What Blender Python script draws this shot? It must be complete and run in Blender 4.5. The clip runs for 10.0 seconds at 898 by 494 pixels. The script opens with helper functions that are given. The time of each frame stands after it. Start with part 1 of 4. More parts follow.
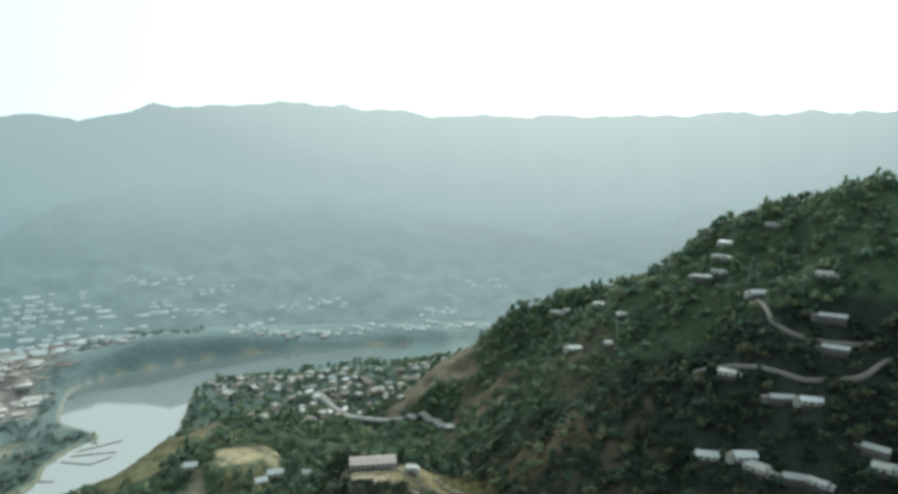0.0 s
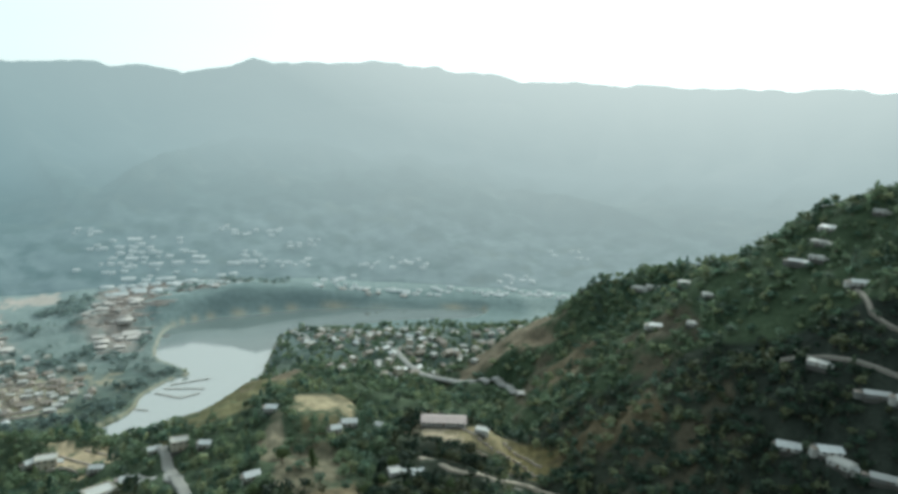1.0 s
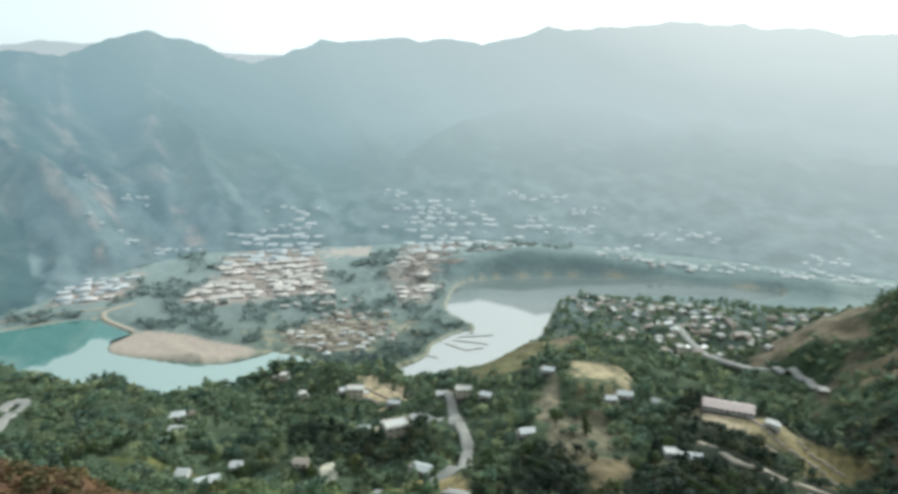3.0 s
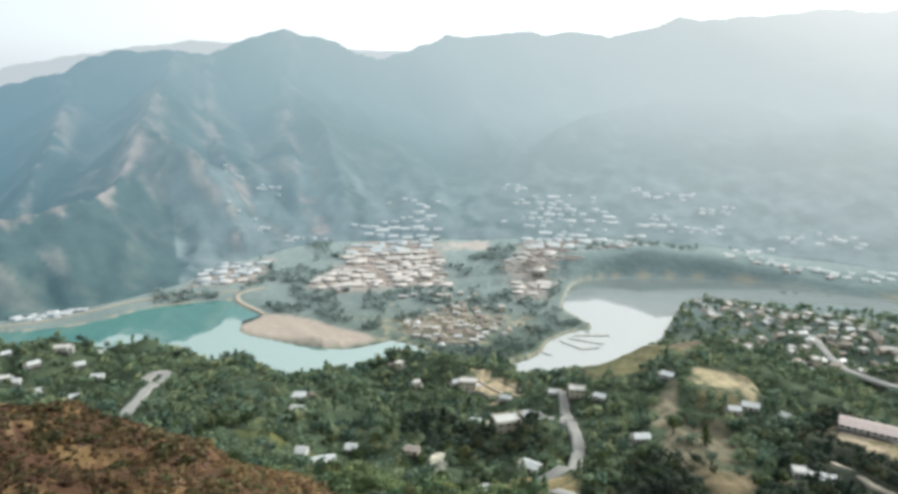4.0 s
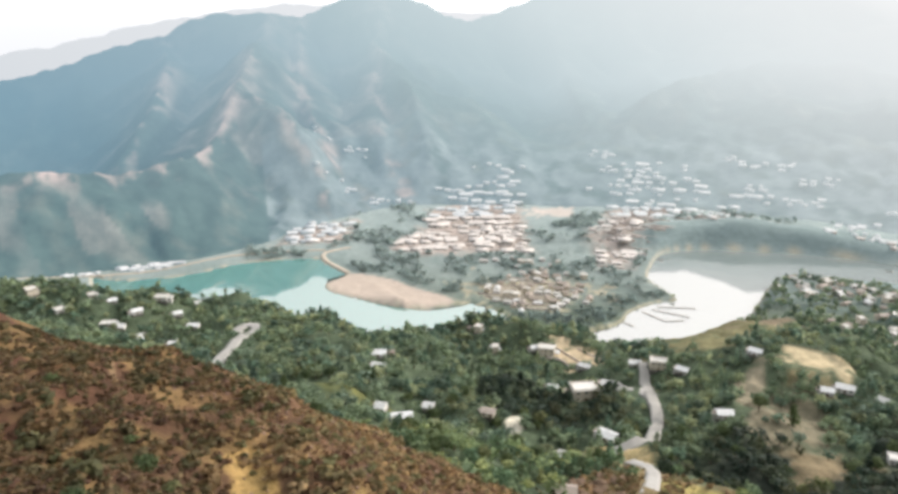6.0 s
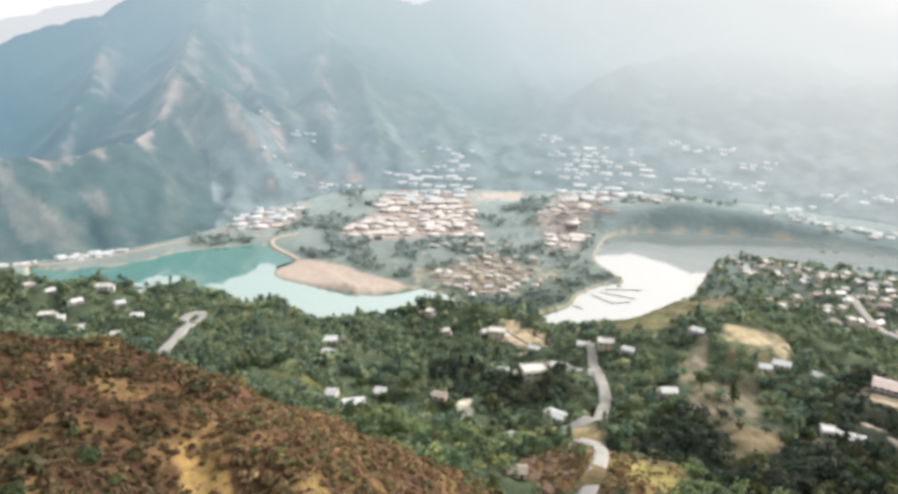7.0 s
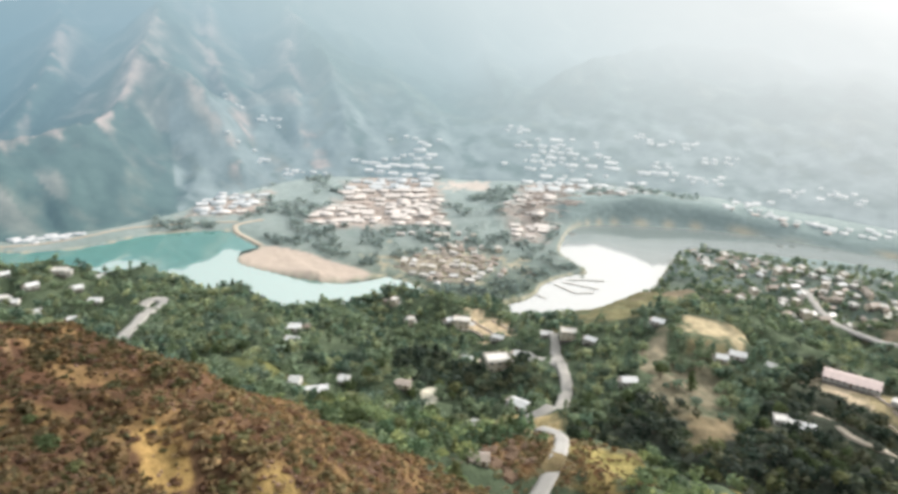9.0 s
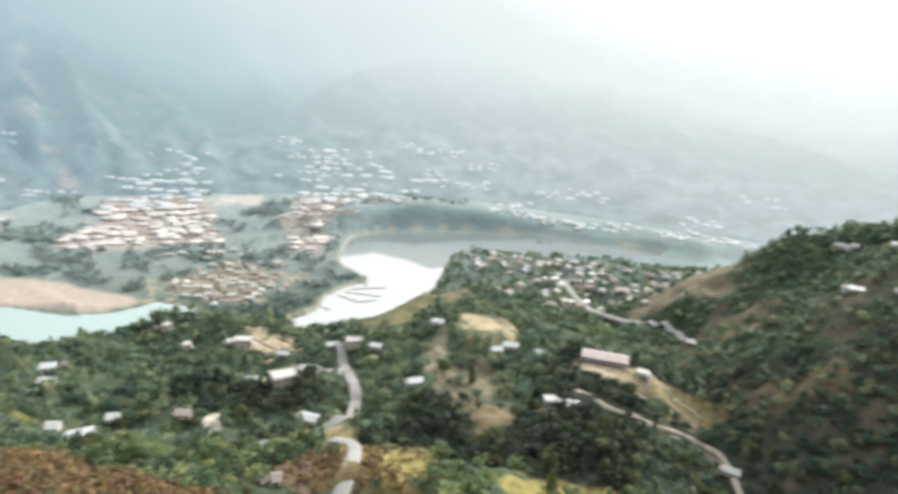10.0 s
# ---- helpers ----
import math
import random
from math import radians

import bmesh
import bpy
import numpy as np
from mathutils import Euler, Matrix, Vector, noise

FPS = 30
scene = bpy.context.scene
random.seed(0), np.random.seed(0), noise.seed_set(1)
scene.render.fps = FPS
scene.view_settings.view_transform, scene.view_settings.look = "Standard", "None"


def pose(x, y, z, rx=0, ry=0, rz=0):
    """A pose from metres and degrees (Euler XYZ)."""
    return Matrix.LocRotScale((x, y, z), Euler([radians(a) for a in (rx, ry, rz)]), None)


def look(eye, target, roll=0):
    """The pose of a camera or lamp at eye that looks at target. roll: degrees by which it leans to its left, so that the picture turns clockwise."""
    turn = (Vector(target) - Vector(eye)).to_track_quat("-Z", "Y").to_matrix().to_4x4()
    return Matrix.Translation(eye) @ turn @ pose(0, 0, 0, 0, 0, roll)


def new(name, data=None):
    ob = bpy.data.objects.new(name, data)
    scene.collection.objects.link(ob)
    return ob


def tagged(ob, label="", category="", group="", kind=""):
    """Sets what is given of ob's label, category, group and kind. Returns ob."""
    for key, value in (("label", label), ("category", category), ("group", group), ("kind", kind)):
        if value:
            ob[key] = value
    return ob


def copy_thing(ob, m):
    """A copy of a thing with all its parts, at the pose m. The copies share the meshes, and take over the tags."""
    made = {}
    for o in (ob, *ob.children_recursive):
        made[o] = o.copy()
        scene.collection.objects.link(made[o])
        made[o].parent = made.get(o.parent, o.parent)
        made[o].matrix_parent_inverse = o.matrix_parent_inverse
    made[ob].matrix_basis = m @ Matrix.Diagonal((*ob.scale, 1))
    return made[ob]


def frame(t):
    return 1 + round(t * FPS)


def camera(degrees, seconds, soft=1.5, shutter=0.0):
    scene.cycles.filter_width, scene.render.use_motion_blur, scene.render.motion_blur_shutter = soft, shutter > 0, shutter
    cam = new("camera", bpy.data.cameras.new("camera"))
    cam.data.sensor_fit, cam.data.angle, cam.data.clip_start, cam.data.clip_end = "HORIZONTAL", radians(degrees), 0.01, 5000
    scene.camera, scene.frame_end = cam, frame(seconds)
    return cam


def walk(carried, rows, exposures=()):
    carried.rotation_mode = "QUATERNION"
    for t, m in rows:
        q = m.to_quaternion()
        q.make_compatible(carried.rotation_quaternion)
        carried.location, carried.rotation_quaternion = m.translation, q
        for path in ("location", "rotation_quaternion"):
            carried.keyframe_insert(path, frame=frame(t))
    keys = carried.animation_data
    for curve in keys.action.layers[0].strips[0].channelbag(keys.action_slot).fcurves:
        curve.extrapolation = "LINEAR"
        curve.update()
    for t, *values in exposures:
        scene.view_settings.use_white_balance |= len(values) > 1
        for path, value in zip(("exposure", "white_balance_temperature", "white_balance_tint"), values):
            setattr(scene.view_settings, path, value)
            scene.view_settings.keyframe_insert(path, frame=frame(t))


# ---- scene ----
cam = camera(65.4, 10.0, soft=3.45, shutter=0.4)
walk(cam, [
    (0.0, pose(1.26, -5.26, 282.98, 81.89, -0.20, -2.14)),
    (0.5, pose(0.76, -4.85, 282.27, 80.16, -0.84, 0.73)),
    (1.0, pose(1.02, -4.43, 281.83, 78.95, -2.67, 5.08)),
    (1.5, pose(1.41, -4.36, 281.77, 78.07, -2.38, 9.48)),
    (2.0, pose(0.83, -3.85, 281.96, 76.97, -2.24, 14.21)),
    (2.5, pose(0.24, -3.01, 281.42, 76.12, -2.03, 20.51)),
    (3.0, pose(-0.19, -2.06, 280.84, 75.69, -0.57, 28.04)),
    (4.5, pose(-0.00, 0.00, 280.00, 74.91, 0.02, 41.51)),
    (5.0, pose(-0.48, 0.25, 279.54, 74.26, 0.34, 44.78)),
    (5.5, pose(-0.26, 0.39, 279.56, 73.08, 0.51, 45.53)),
    (7.0, pose(0.17, 0.37, 279.66, 71.16, -0.51, 40.84)),
    (7.5, pose(0.01, 0.26, 279.68, 71.89, -0.03, 38.44)),
    (8.0, pose(-0.07, 0.11, 279.50, 71.79, -0.26, 39.29)),
    (8.5, pose(-0.01, 0.03, 279.70, 70.81, -1.19, 40.85)),
    (9.0, pose(0.51, -0.15, 279.97, 70.30, -2.25, 38.48)),
    (9.5, pose(1.75, -0.27, 280.29, 71.57, -2.00, 30.66)),
    (10.0, pose(1.91, -1.69, 280.57, 72.21, -4.42, 20.36)),
], exposures=[
    (0.0, -0.22, 5720, -9), (1.0, -0.25, 5740, -8), (1.5, 0.1, 5760, -7), (2.0, -0.25, 5780, -5), (2.5, 0.06, 5840, -3), (3.0, 0.06, 5900, -1),
    (4.5, 0.33, 6250, 9), (7.0, 0.55, 6550, 14), (8.5, 0.58, 6550, 13), (10.0, 0.61, 6300, 10),
])

# ---- light: hazy afternoon, sun ahead and a little to the right ----
SUN_AZ, SUN_EL = 20.0, 30.0      # degrees clockwise from +y, above the horizon
world = bpy.data.worlds.new("sky")
scene.world = world
world.use_nodes = True
wn = world.node_tree
sky = wn.nodes.new("ShaderNodeTexSky")
sky.sky_type, sky.sun_disc = "NISHITA", False
sky.sun_elevation, sky.sun_rotation = radians(SUN_EL), radians(SUN_AZ)
sky.altitude, sky.air_density, sky.dust_density, sky.ozone_density = 800, 1.0, 2.0, 1.0
clear, veil, both = wn.nodes["Background"], wn.nodes.new("ShaderNodeBackground"), wn.nodes.new("ShaderNodeAddShader")
milky = wn.nodes.new("ShaderNodeHueSaturation")
milky.inputs["Saturation"].default_value = 0.3
wn.links.new(sky.outputs[0], milky.inputs["Color"])
wn.links.new(milky.outputs[0], clear.inputs[0])
clear.inputs[1].default_value = 0.05
sd = Vector((math.sin(radians(SUN_AZ)) * math.cos(radians(SUN_EL)), math.cos(radians(SUN_AZ)) * math.cos(radians(SUN_EL)), math.sin(radians(SUN_EL))))
sky_way, sunward, overcast = wn.nodes.new("ShaderNodeTexCoord"), wn.nodes.new("ShaderNodeVectorMath"), wn.nodes.new("ShaderNodeValToRGB")
sunward.operation, sunward.inputs[1].default_value = "DOT_PRODUCT", sd
overcast.color_ramp.elements[0].position, overcast.color_ramp.elements[0].color = 0.0, (0.56, 0.585, 0.60, 1)      # thin milky overcast, brightest round the sun
overcast.color_ramp.elements[1].position, overcast.color_ramp.elements[1].color = 0.85, (1.08, 1.075, 1.03, 1)
wn.links.new(sky_way.outputs["Generated"], sunward.inputs[0])
wn.links.new(sunward.outputs["Value"], overcast.inputs[0])
wn.links.new(overcast.outputs[0], veil.inputs[0])
wn.links.new(clear.outputs[0], both.inputs[0])
wn.links.new(veil.outputs[0], both.inputs[1])
wn.links.new(both.outputs[0], wn.nodes["World Output"].inputs[0])
sun = new("sun", bpy.data.lights.new("sun", "SUN"))
sun.data.energy, sun.data.angle, sun.data.color = 3.0, radians(4.0), (1.0, 0.92, 0.82)
sun.matrix_world = look(sd * 100, (0, 0, 0))


# ---- materials ----
def material(name):
    m = bpy.data.materials.new(name)
    m.use_nodes = True
    return m, m.node_tree.nodes, m.node_tree.links, m.node_tree.nodes["Principled BSDF"]


def ramp(nodes, stops):
    r = nodes.new("ShaderNodeValToRGB")
    while len(r.color_ramp.elements) < len(stops):
        r.color_ramp.elements.new(0.5)
    for e, (p, c) in zip(r.color_ramp.elements, stops):
        e.position, e.color = p, (*c, 1)
    return r


def noise_tex(nodes, links, scale, detail=4.0, coord="Object", rough=0.55):
    tc = nodes.new("ShaderNodeTexCoord")
    n = nodes.new("ShaderNodeTexNoise")
    n.inputs["Scale"].default_value, n.inputs["Detail"].default_value, n.inputs["Roughness"].default_value = scale, detail, rough
    links.new(tc.outputs[coord], n.inputs["Vector"])
    return n


def mixed(nodes, links, kind, fac, a, b):
    n = nodes.new("ShaderNodeMix")
    n.data_type, n.blend_type = "RGBA", kind
    for sock, v in ((0, fac), (6, a), (7, b)):
        if hasattr(v, "links"):
            links.new(v, n.inputs[sock])
        elif sock == 0:
            n.inputs[0].default_value = v
        else:
            n.inputs[sock].default_value = (*v, 1)
    return n.outputs[2]


def bump(nodes, links, bsdf, height, strength, distance):
    b = nodes.new("ShaderNodeBump")
    b.inputs["Strength"].default_value, b.inputs["Distance"].default_value = strength, distance
    links.new(height, b.inputs["Height"])
    links.new(b.outputs[0], bsdf.inputs["Normal"])


def plain(name, colour, rough=0.85, vary=0.25, scale=0.4, fine=4.0, metal=0.0):
    """Paint, plaster, sheet or earth with stains at two scales and a slight difference from piece to piece."""
    m, nodes, links, bsdf = material(name)
    big, small = noise_tex(nodes, links, scale), noise_tex(nodes, links, fine)
    info = nodes.new("ShaderNodeObjectInfo")
    lo, hi = tuple(c * (1 - vary) for c in colour), tuple(min(1, c * (1 + vary)) for c in colour)
    c = mixed(nodes, links, "MIX", big.outputs[0], lo, hi)
    r = ramp(nodes, [(0.35, (0.72, 0.70, 0.66)), (0.6, (1, 1, 1))])
    links.new(small.outputs[0], r.inputs[0])
    c = mixed(nodes, links, "MULTIPLY", 0.6, c, r.outputs[0])
    o = ramp(nodes, [(0, (0.78, 0.77, 0.74)), (1, (1, 1, 1))])
    links.new(info.outputs["Random"], o.inputs[0])
    c = mixed(nodes, links, "MULTIPLY", 0.8, c, o.outputs[0])
    links.new(c, bsdf.inputs["Base Color"])
    bsdf.inputs["Roughness"].default_value, bsdf.inputs["Metallic"].default_value = rough, metal
    bump(nodes, links, bsdf, small.outputs[0], 0.4, 0.05)
    return m


def ground_material():
    m, nodes, links, bsdf = material("ground_cover")
    cover = nodes.new("ShaderNodeVertexColor")
    cover.layer_name = "cover"
    a, b, c = noise_tex(nodes, links, 0.02, 6), noise_tex(nodes, links, 0.12, 6, rough=0.65), noise_tex(nodes, links, 0.9, 5, rough=0.7)
    r1 = ramp(nodes, [(0.3, (0.62, 0.66, 0.60)), (0.7, (1.3, 1.25, 1.15))])
    r2 = ramp(nodes, [(0.35, (0.55, 0.58, 0.52)), (0.65, (1.35, 1.3, 1.2))])
    r3 = ramp(nodes, [(0.3, (0.6, 0.6, 0.58)), (0.7, (1.3, 1.3, 1.25))])
    links.new(a.outputs[0], r1.inputs[0])
    links.new(b.outputs[0], r2.inputs[0])
    links.new(c.outputs[0], r3.inputs[0])
    col = mixed(nodes, links, "MULTIPLY", cover.outputs["Alpha"], cover.outputs[0], r1.outputs[0])
    col = mixed(nodes, links, "MULTIPLY", cover.outputs["Alpha"], col, r2.outputs[0])
    col = mixed(nodes, links, "MULTIPLY", cover.outputs["Alpha"], col, r3.outputs[0])
    links.new(col, bsdf.inputs["Base Color"])
    bsdf.inputs["Roughness"].default_value = 0.95
    bsdf.inputs["Specular IOR Level"].default_value = 0.1
    bump(nodes, links, bsdf, b.outputs[0], 0.6, 3.0)
    return m


def water_material(name, deep, shallow):
    m, nodes, links, bsdf = material(name)
    n = noise_tex(nodes, links, 0.008, 3)
    c = mixed(nodes, links, "MIX", n.outputs[0], deep, shallow)
    links.new(c, bsdf.inputs["Base Color"])
    bsdf.inputs["Roughness"].default_value, bsdf.inputs["IOR"].default_value = 0.025, 4.6
    bsdf.inputs["Specular Tint"].default_value = (1.0, 0.96, 0.92, 1)
    w = noise_tex(nodes, links, 0.25, 3)
    bump(nodes, links, bsdf, w.outputs[0], 0.03, 0.3)
    return m


def haze_emission(m, nodes, links, surface, near, far, share0, share1, bright, glow):
    """Haze painted on a far surface as emission: its share grows with distance, its colour is palest towards the sun
    and the crests.
    """
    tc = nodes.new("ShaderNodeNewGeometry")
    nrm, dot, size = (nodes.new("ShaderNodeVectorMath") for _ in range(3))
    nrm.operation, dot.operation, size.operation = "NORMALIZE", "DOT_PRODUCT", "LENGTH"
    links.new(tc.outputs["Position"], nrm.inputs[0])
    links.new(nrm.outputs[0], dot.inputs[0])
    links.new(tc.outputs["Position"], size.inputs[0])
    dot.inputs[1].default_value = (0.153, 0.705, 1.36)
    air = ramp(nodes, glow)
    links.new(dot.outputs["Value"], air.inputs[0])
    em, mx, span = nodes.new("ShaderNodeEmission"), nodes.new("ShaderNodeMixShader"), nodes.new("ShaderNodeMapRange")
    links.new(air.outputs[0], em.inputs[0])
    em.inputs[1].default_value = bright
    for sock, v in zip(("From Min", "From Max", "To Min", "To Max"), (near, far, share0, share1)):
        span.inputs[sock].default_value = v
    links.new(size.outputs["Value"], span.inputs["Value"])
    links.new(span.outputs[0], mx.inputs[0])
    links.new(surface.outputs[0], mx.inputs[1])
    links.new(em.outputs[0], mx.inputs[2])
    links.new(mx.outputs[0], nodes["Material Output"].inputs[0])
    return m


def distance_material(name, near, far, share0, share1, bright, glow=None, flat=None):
    """Far slopes with their own cover of scrub, scarps and fields, and haze painted over it as emission."""
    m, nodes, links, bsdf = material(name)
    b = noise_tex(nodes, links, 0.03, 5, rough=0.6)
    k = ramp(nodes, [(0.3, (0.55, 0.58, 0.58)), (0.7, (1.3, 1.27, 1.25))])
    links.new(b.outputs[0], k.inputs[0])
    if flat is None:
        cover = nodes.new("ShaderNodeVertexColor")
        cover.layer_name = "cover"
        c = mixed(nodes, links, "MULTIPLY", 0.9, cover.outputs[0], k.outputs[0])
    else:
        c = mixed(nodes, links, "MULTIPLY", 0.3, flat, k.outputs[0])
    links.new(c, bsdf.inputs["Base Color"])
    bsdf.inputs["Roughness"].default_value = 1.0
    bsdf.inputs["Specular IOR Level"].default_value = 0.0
    return haze_emission(m, nodes, links, bsdf, near, far, share0, share1, bright, glow or HAZE_GLOW)


# colours of the painted haze, emitted by the far surfaces themselves
HAZE_GLOW = [(0.15, (0.17, 0.285, 0.35)), (0.40, (0.255, 0.36, 0.41)), (0.55, (0.35, 0.45, 0.475)), (0.70, (0.505, 0.58, 0.59)), (0.86, (0.64, 0.675, 0.67)), (1.0, (1.02, 0.99, 0.95))]
PALE_HAZE_GLOW = [(0.0, (0.50, 0.54, 0.56)), (0.5, (0.60, 0.63, 0.64)), (0.8, (0.70, 0.71, 0.71))]
GROUND = ground_material()
TURQUOISE = water_material("turquoise_lake_water", (0.075, 0.215, 0.195), (0.095, 0.245, 0.22))
GREY_WATER = water_material("silty_lake_water", (0.17, 0.205, 0.205), (0.19, 0.225, 0.22))
WALL_WHITE = plain("white_plaster", (0.60, 0.59, 0.565))
ROOF_TIN = plain("pale_sheet_roof", (0.62, 0.635, 0.64), rough=0.5)
ROOF_RED = plain("faded_red_sheet_roof", (0.42, 0.16, 0.13), rough=0.6)
ASPHALT = plain("worn_dusty_asphalt", (0.33, 0.325, 0.31), scale=0.1)

# ---- landforms: crest lines (x, y, height over the lake), slope on each side, width of the rounded top ----
def crest(x, y, pts, slope, width, slope2=None):
    best = np.full(x.shape, -1e3)
    for (ax, ay, az), (bx, by, bz) in zip(pts, pts[1:]):
        ex, ey = bx - ax, by - ay
        u = np.clip(((x - ax) * ex + (y - ay) * ey) / (ex * ex + ey * ey), 0, 1)
        dx, dy = x - ax - u * ex, y - ay - u * ey
        d = np.sqrt(dx * dx + dy * dy + width * width) - width
        s = slope if slope2 is None else np.where(ex * dy - ey * dx > 0, slope, slope2)
        best = np.maximum(best, az + u * (bz - az) - s * d)
    return best


RIGHT_HILL = [(95, 612, 128), (129, 586, 160), (156, 579, 164), (184, 560, 181), (210, 541, 194), (239, 517, 213), (266, 482, 249), (307, 444, 271), (400, 400, 282), (520, 330, 285), (640, 120, 260)]
MOUND = [(-40, 645, 40), (-10, 642, 62), (18, 640, 76), (46, 638, 92), (85, 620, 125)]
BLUFF = [(-560, 100, 108), (-545, 135, 98), (-510, 175, 88), (-455, 229, 72), (-407, 254, 62), (-347, 271, 51), (-333, 302, 48), (-332, 347, 50), (-309, 393, 54), (-270, 382, 52), (-235, 370, 53)]
SHORE_SPUR = [(-232, 366, 55), (-213, 441, 50), (-196, 520, 50), (-190, 570, 46), (-170, 640, 34)]
LAKE_FLANK = [(-258, 478, 30), (-236, 521, 32), (-231, 570, 28), (-225, 605, 28), (-218, 644, 27), (-200, 690, 27)]
FIELD_SPUR = [(-92, 262, 112), (-104, 350, 98), (-107, 425, 99), (-120, 478, 72), (-110, 560, 62), (-90, 640, 48)]
PENINSULA = [(70, 715, 60), (-30, 715, 47), (-85, 702, 46), (-150, 725, 33), (-210, 768, 18), (-245, 782, 7)]
VILLAGE_RISE = [(-30, 715, 46), (-90, 650, 46)]
SCHOOL_SPUR = [(-20, 200, 128), (-36, 297, 107), (-28, 377, 99), (-8, 430, 74)]
FRONT_SPUR = [(40, 150, 158), (-3, 188, 143), (-36, 188, 141), (-77, 190, 134), (-108, 172, 130), (-120, 120, 155)]
ROAD_SPUR = [(-190, 90, 155), (-250, 120, 134), (-330, 175, 113), (-455, 229, 74)]
ROOF_SPUR = [(-130, 110, 140), (-170, 190, 100), (-228, 200, 91), (-340, 275, 52)]
FAR_BANK = [(-436, 790, 2), (-420, 822, 18), (-395, 860, 29), (-350, 905, 31), (-285, 945, 27), (-215, 972, 19), (-160, 982, 12), (-60, 1002, 11), (120, 1002, 20), (320, 960, 38)]
PARTS = [(PENINSULA, 0.24, 16, None), (VILLAGE_RISE, 0.22, 20, None), (FAR_BANK, 0.10, 10, 0.6), (RIGHT_HILL, 1.1, 14, 0.72), (MOUND, 0.8, 8, None), (BLUFF, 0.75, 12, 0.22), (SHORE_SPUR, 0.7, 10, 0.25), (LAKE_FLANK, 0.7, 6, 0.35), (FIELD_SPUR, 0.42, 22, None),
         (SCHOOL_SPUR, 0.45, 16, None), (FRONT_SPUR, 0.66, 10, None), (ROAD_SPUR, 0.4, 14, None), (ROOF_SPUR, 0.35, 16, None)]

LAKE_LEFT = [(-835, 250), (-800, 270), (-775, 308), (-762, 345), (-761, 373), (-756, 400), (-734, 440), (-705, 472), (-681, 468), (-647, 465), (-630, 463), (-627, 448), (-623, 426), (-598, 418), (-560, 426), (-525, 436), (-498, 450), (-481, 480), (-477, 492), (-459, 500), (-426, 503), (-406, 492), (-395, 470), (-415, 400), (-430, 335), (-520, 318), (-620, 300), (-750, 240)]
LAKE_RIGHT = [(-300, 490), (-312, 508), (-335, 521), (-327, 550), (-327, 572), (-334, 596), (-331, 624), (-326, 641), (-316, 655), (-322, 666), (-349, 684), (-370, 696), (-388, 731), (-406, 795), (-380, 843), (-336, 877), (-276, 917), (-212, 943), (-167, 952), (-100, 965), (-20, 972), (-60, 900), (-150, 862), (-225, 825), (-262, 790), (-252, 715), (-240, 640), (-248, 560), (-268, 490), (-285, 480)]
SANDBAR = [(-632, 467), (-608, 480), (-576, 488), (-539, 488), (-508, 493), (-487, 493), (-479, 484), (-498, 449), (-525, 435), (-560, 425), (-598, 417), (-624, 425), (-628, 450)]


def inside(x, y, poly):
    """Signed distance to a shore: negative on the water."""
    odd, dist = np.zeros(x.shape, bool), np.full(x.shape, 1e9)
    for (ax, ay), (bx, by) in zip(poly, poly[1:] + poly[:1]):
        ex, ey = bx - ax, by - ay
        u = np.clip(((x - ax) * ex + (y - ay) * ey) / (ex * ex + ey * ey), 0, 1)
        dist = np.minimum(dist, np.hypot(x - ax - u * ex, y - ay - u * ey))
        cross = (ay > y) != (by > y)
        odd ^= cross & (x < (y - ay) * ex / (ey if ey else 1e-9) + ax)
    return np.where(odd, -dist, dist)


def rounded(poly, n=6):
    out = []
    for i in range(len(poly)):
        p = [np.array(poly[(i + k) % len(poly)], float) for k in (-1, 0, 1, 2)]
        for j in range(n):
            t = j / n
            out.append(tuple(0.5 * ((2 * p[1]) + (p[2] - p[0]) * t + (2 * p[0] - 5 * p[1] + 4 * p[2] - p[3]) * t * t + (3 * p[1] - p[0] - 3 * p[2] + p[3]) * t ** 3)))
    return out


LAKES = [rounded(LAKE_LEFT), rounded(LAKE_RIGHT)]
_r = np.random.RandomState(5)
WAVES = [(2 * math.pi / L, a, _r.uniform(0, 6.28), _r.uniform(0, 6.28), A) for L, A, k in ((160, 5, 3), (75, 2.6, 4), (36, 1.3, 5), (17, 0.55, 6)) for a in _r.uniform(0, 6.28, k)]


def rough_ground(x, y):
    z = np.zeros(x.shape)
    for k, a, p, q, amp in WAVES:
        u, v = x * math.cos(a) + y * math.sin(a), -x * math.sin(a) + y * math.cos(a)
        z += amp * 0.55 * np.sin(k * u + p + 1.3 * np.sin(0.6 * k * v + q))
    return z


PADS = [(-109, 398, 19, 98.5), (-266, 398, 14, 46), (-29, 388, 15, 93), (-18, 560, 5, 54.5), (-7, 546, 5, 59.5), (4, 531, 5, 64.5), (14, 515, 5, 69)]      # levelled playing field, terrace, school yard, shelf of the village road


def dry_hill(x, y):
    """The broad back of the dry hill, falling off on both sides of its long axis."""
    u, v = -0.996 * x - 0.087 * y, -0.087 * x + 0.996 * y
    return 232 - 0.0004 * u * u - 0.0038 * v * v - 0.2 * np.maximum(0, 85 - u)


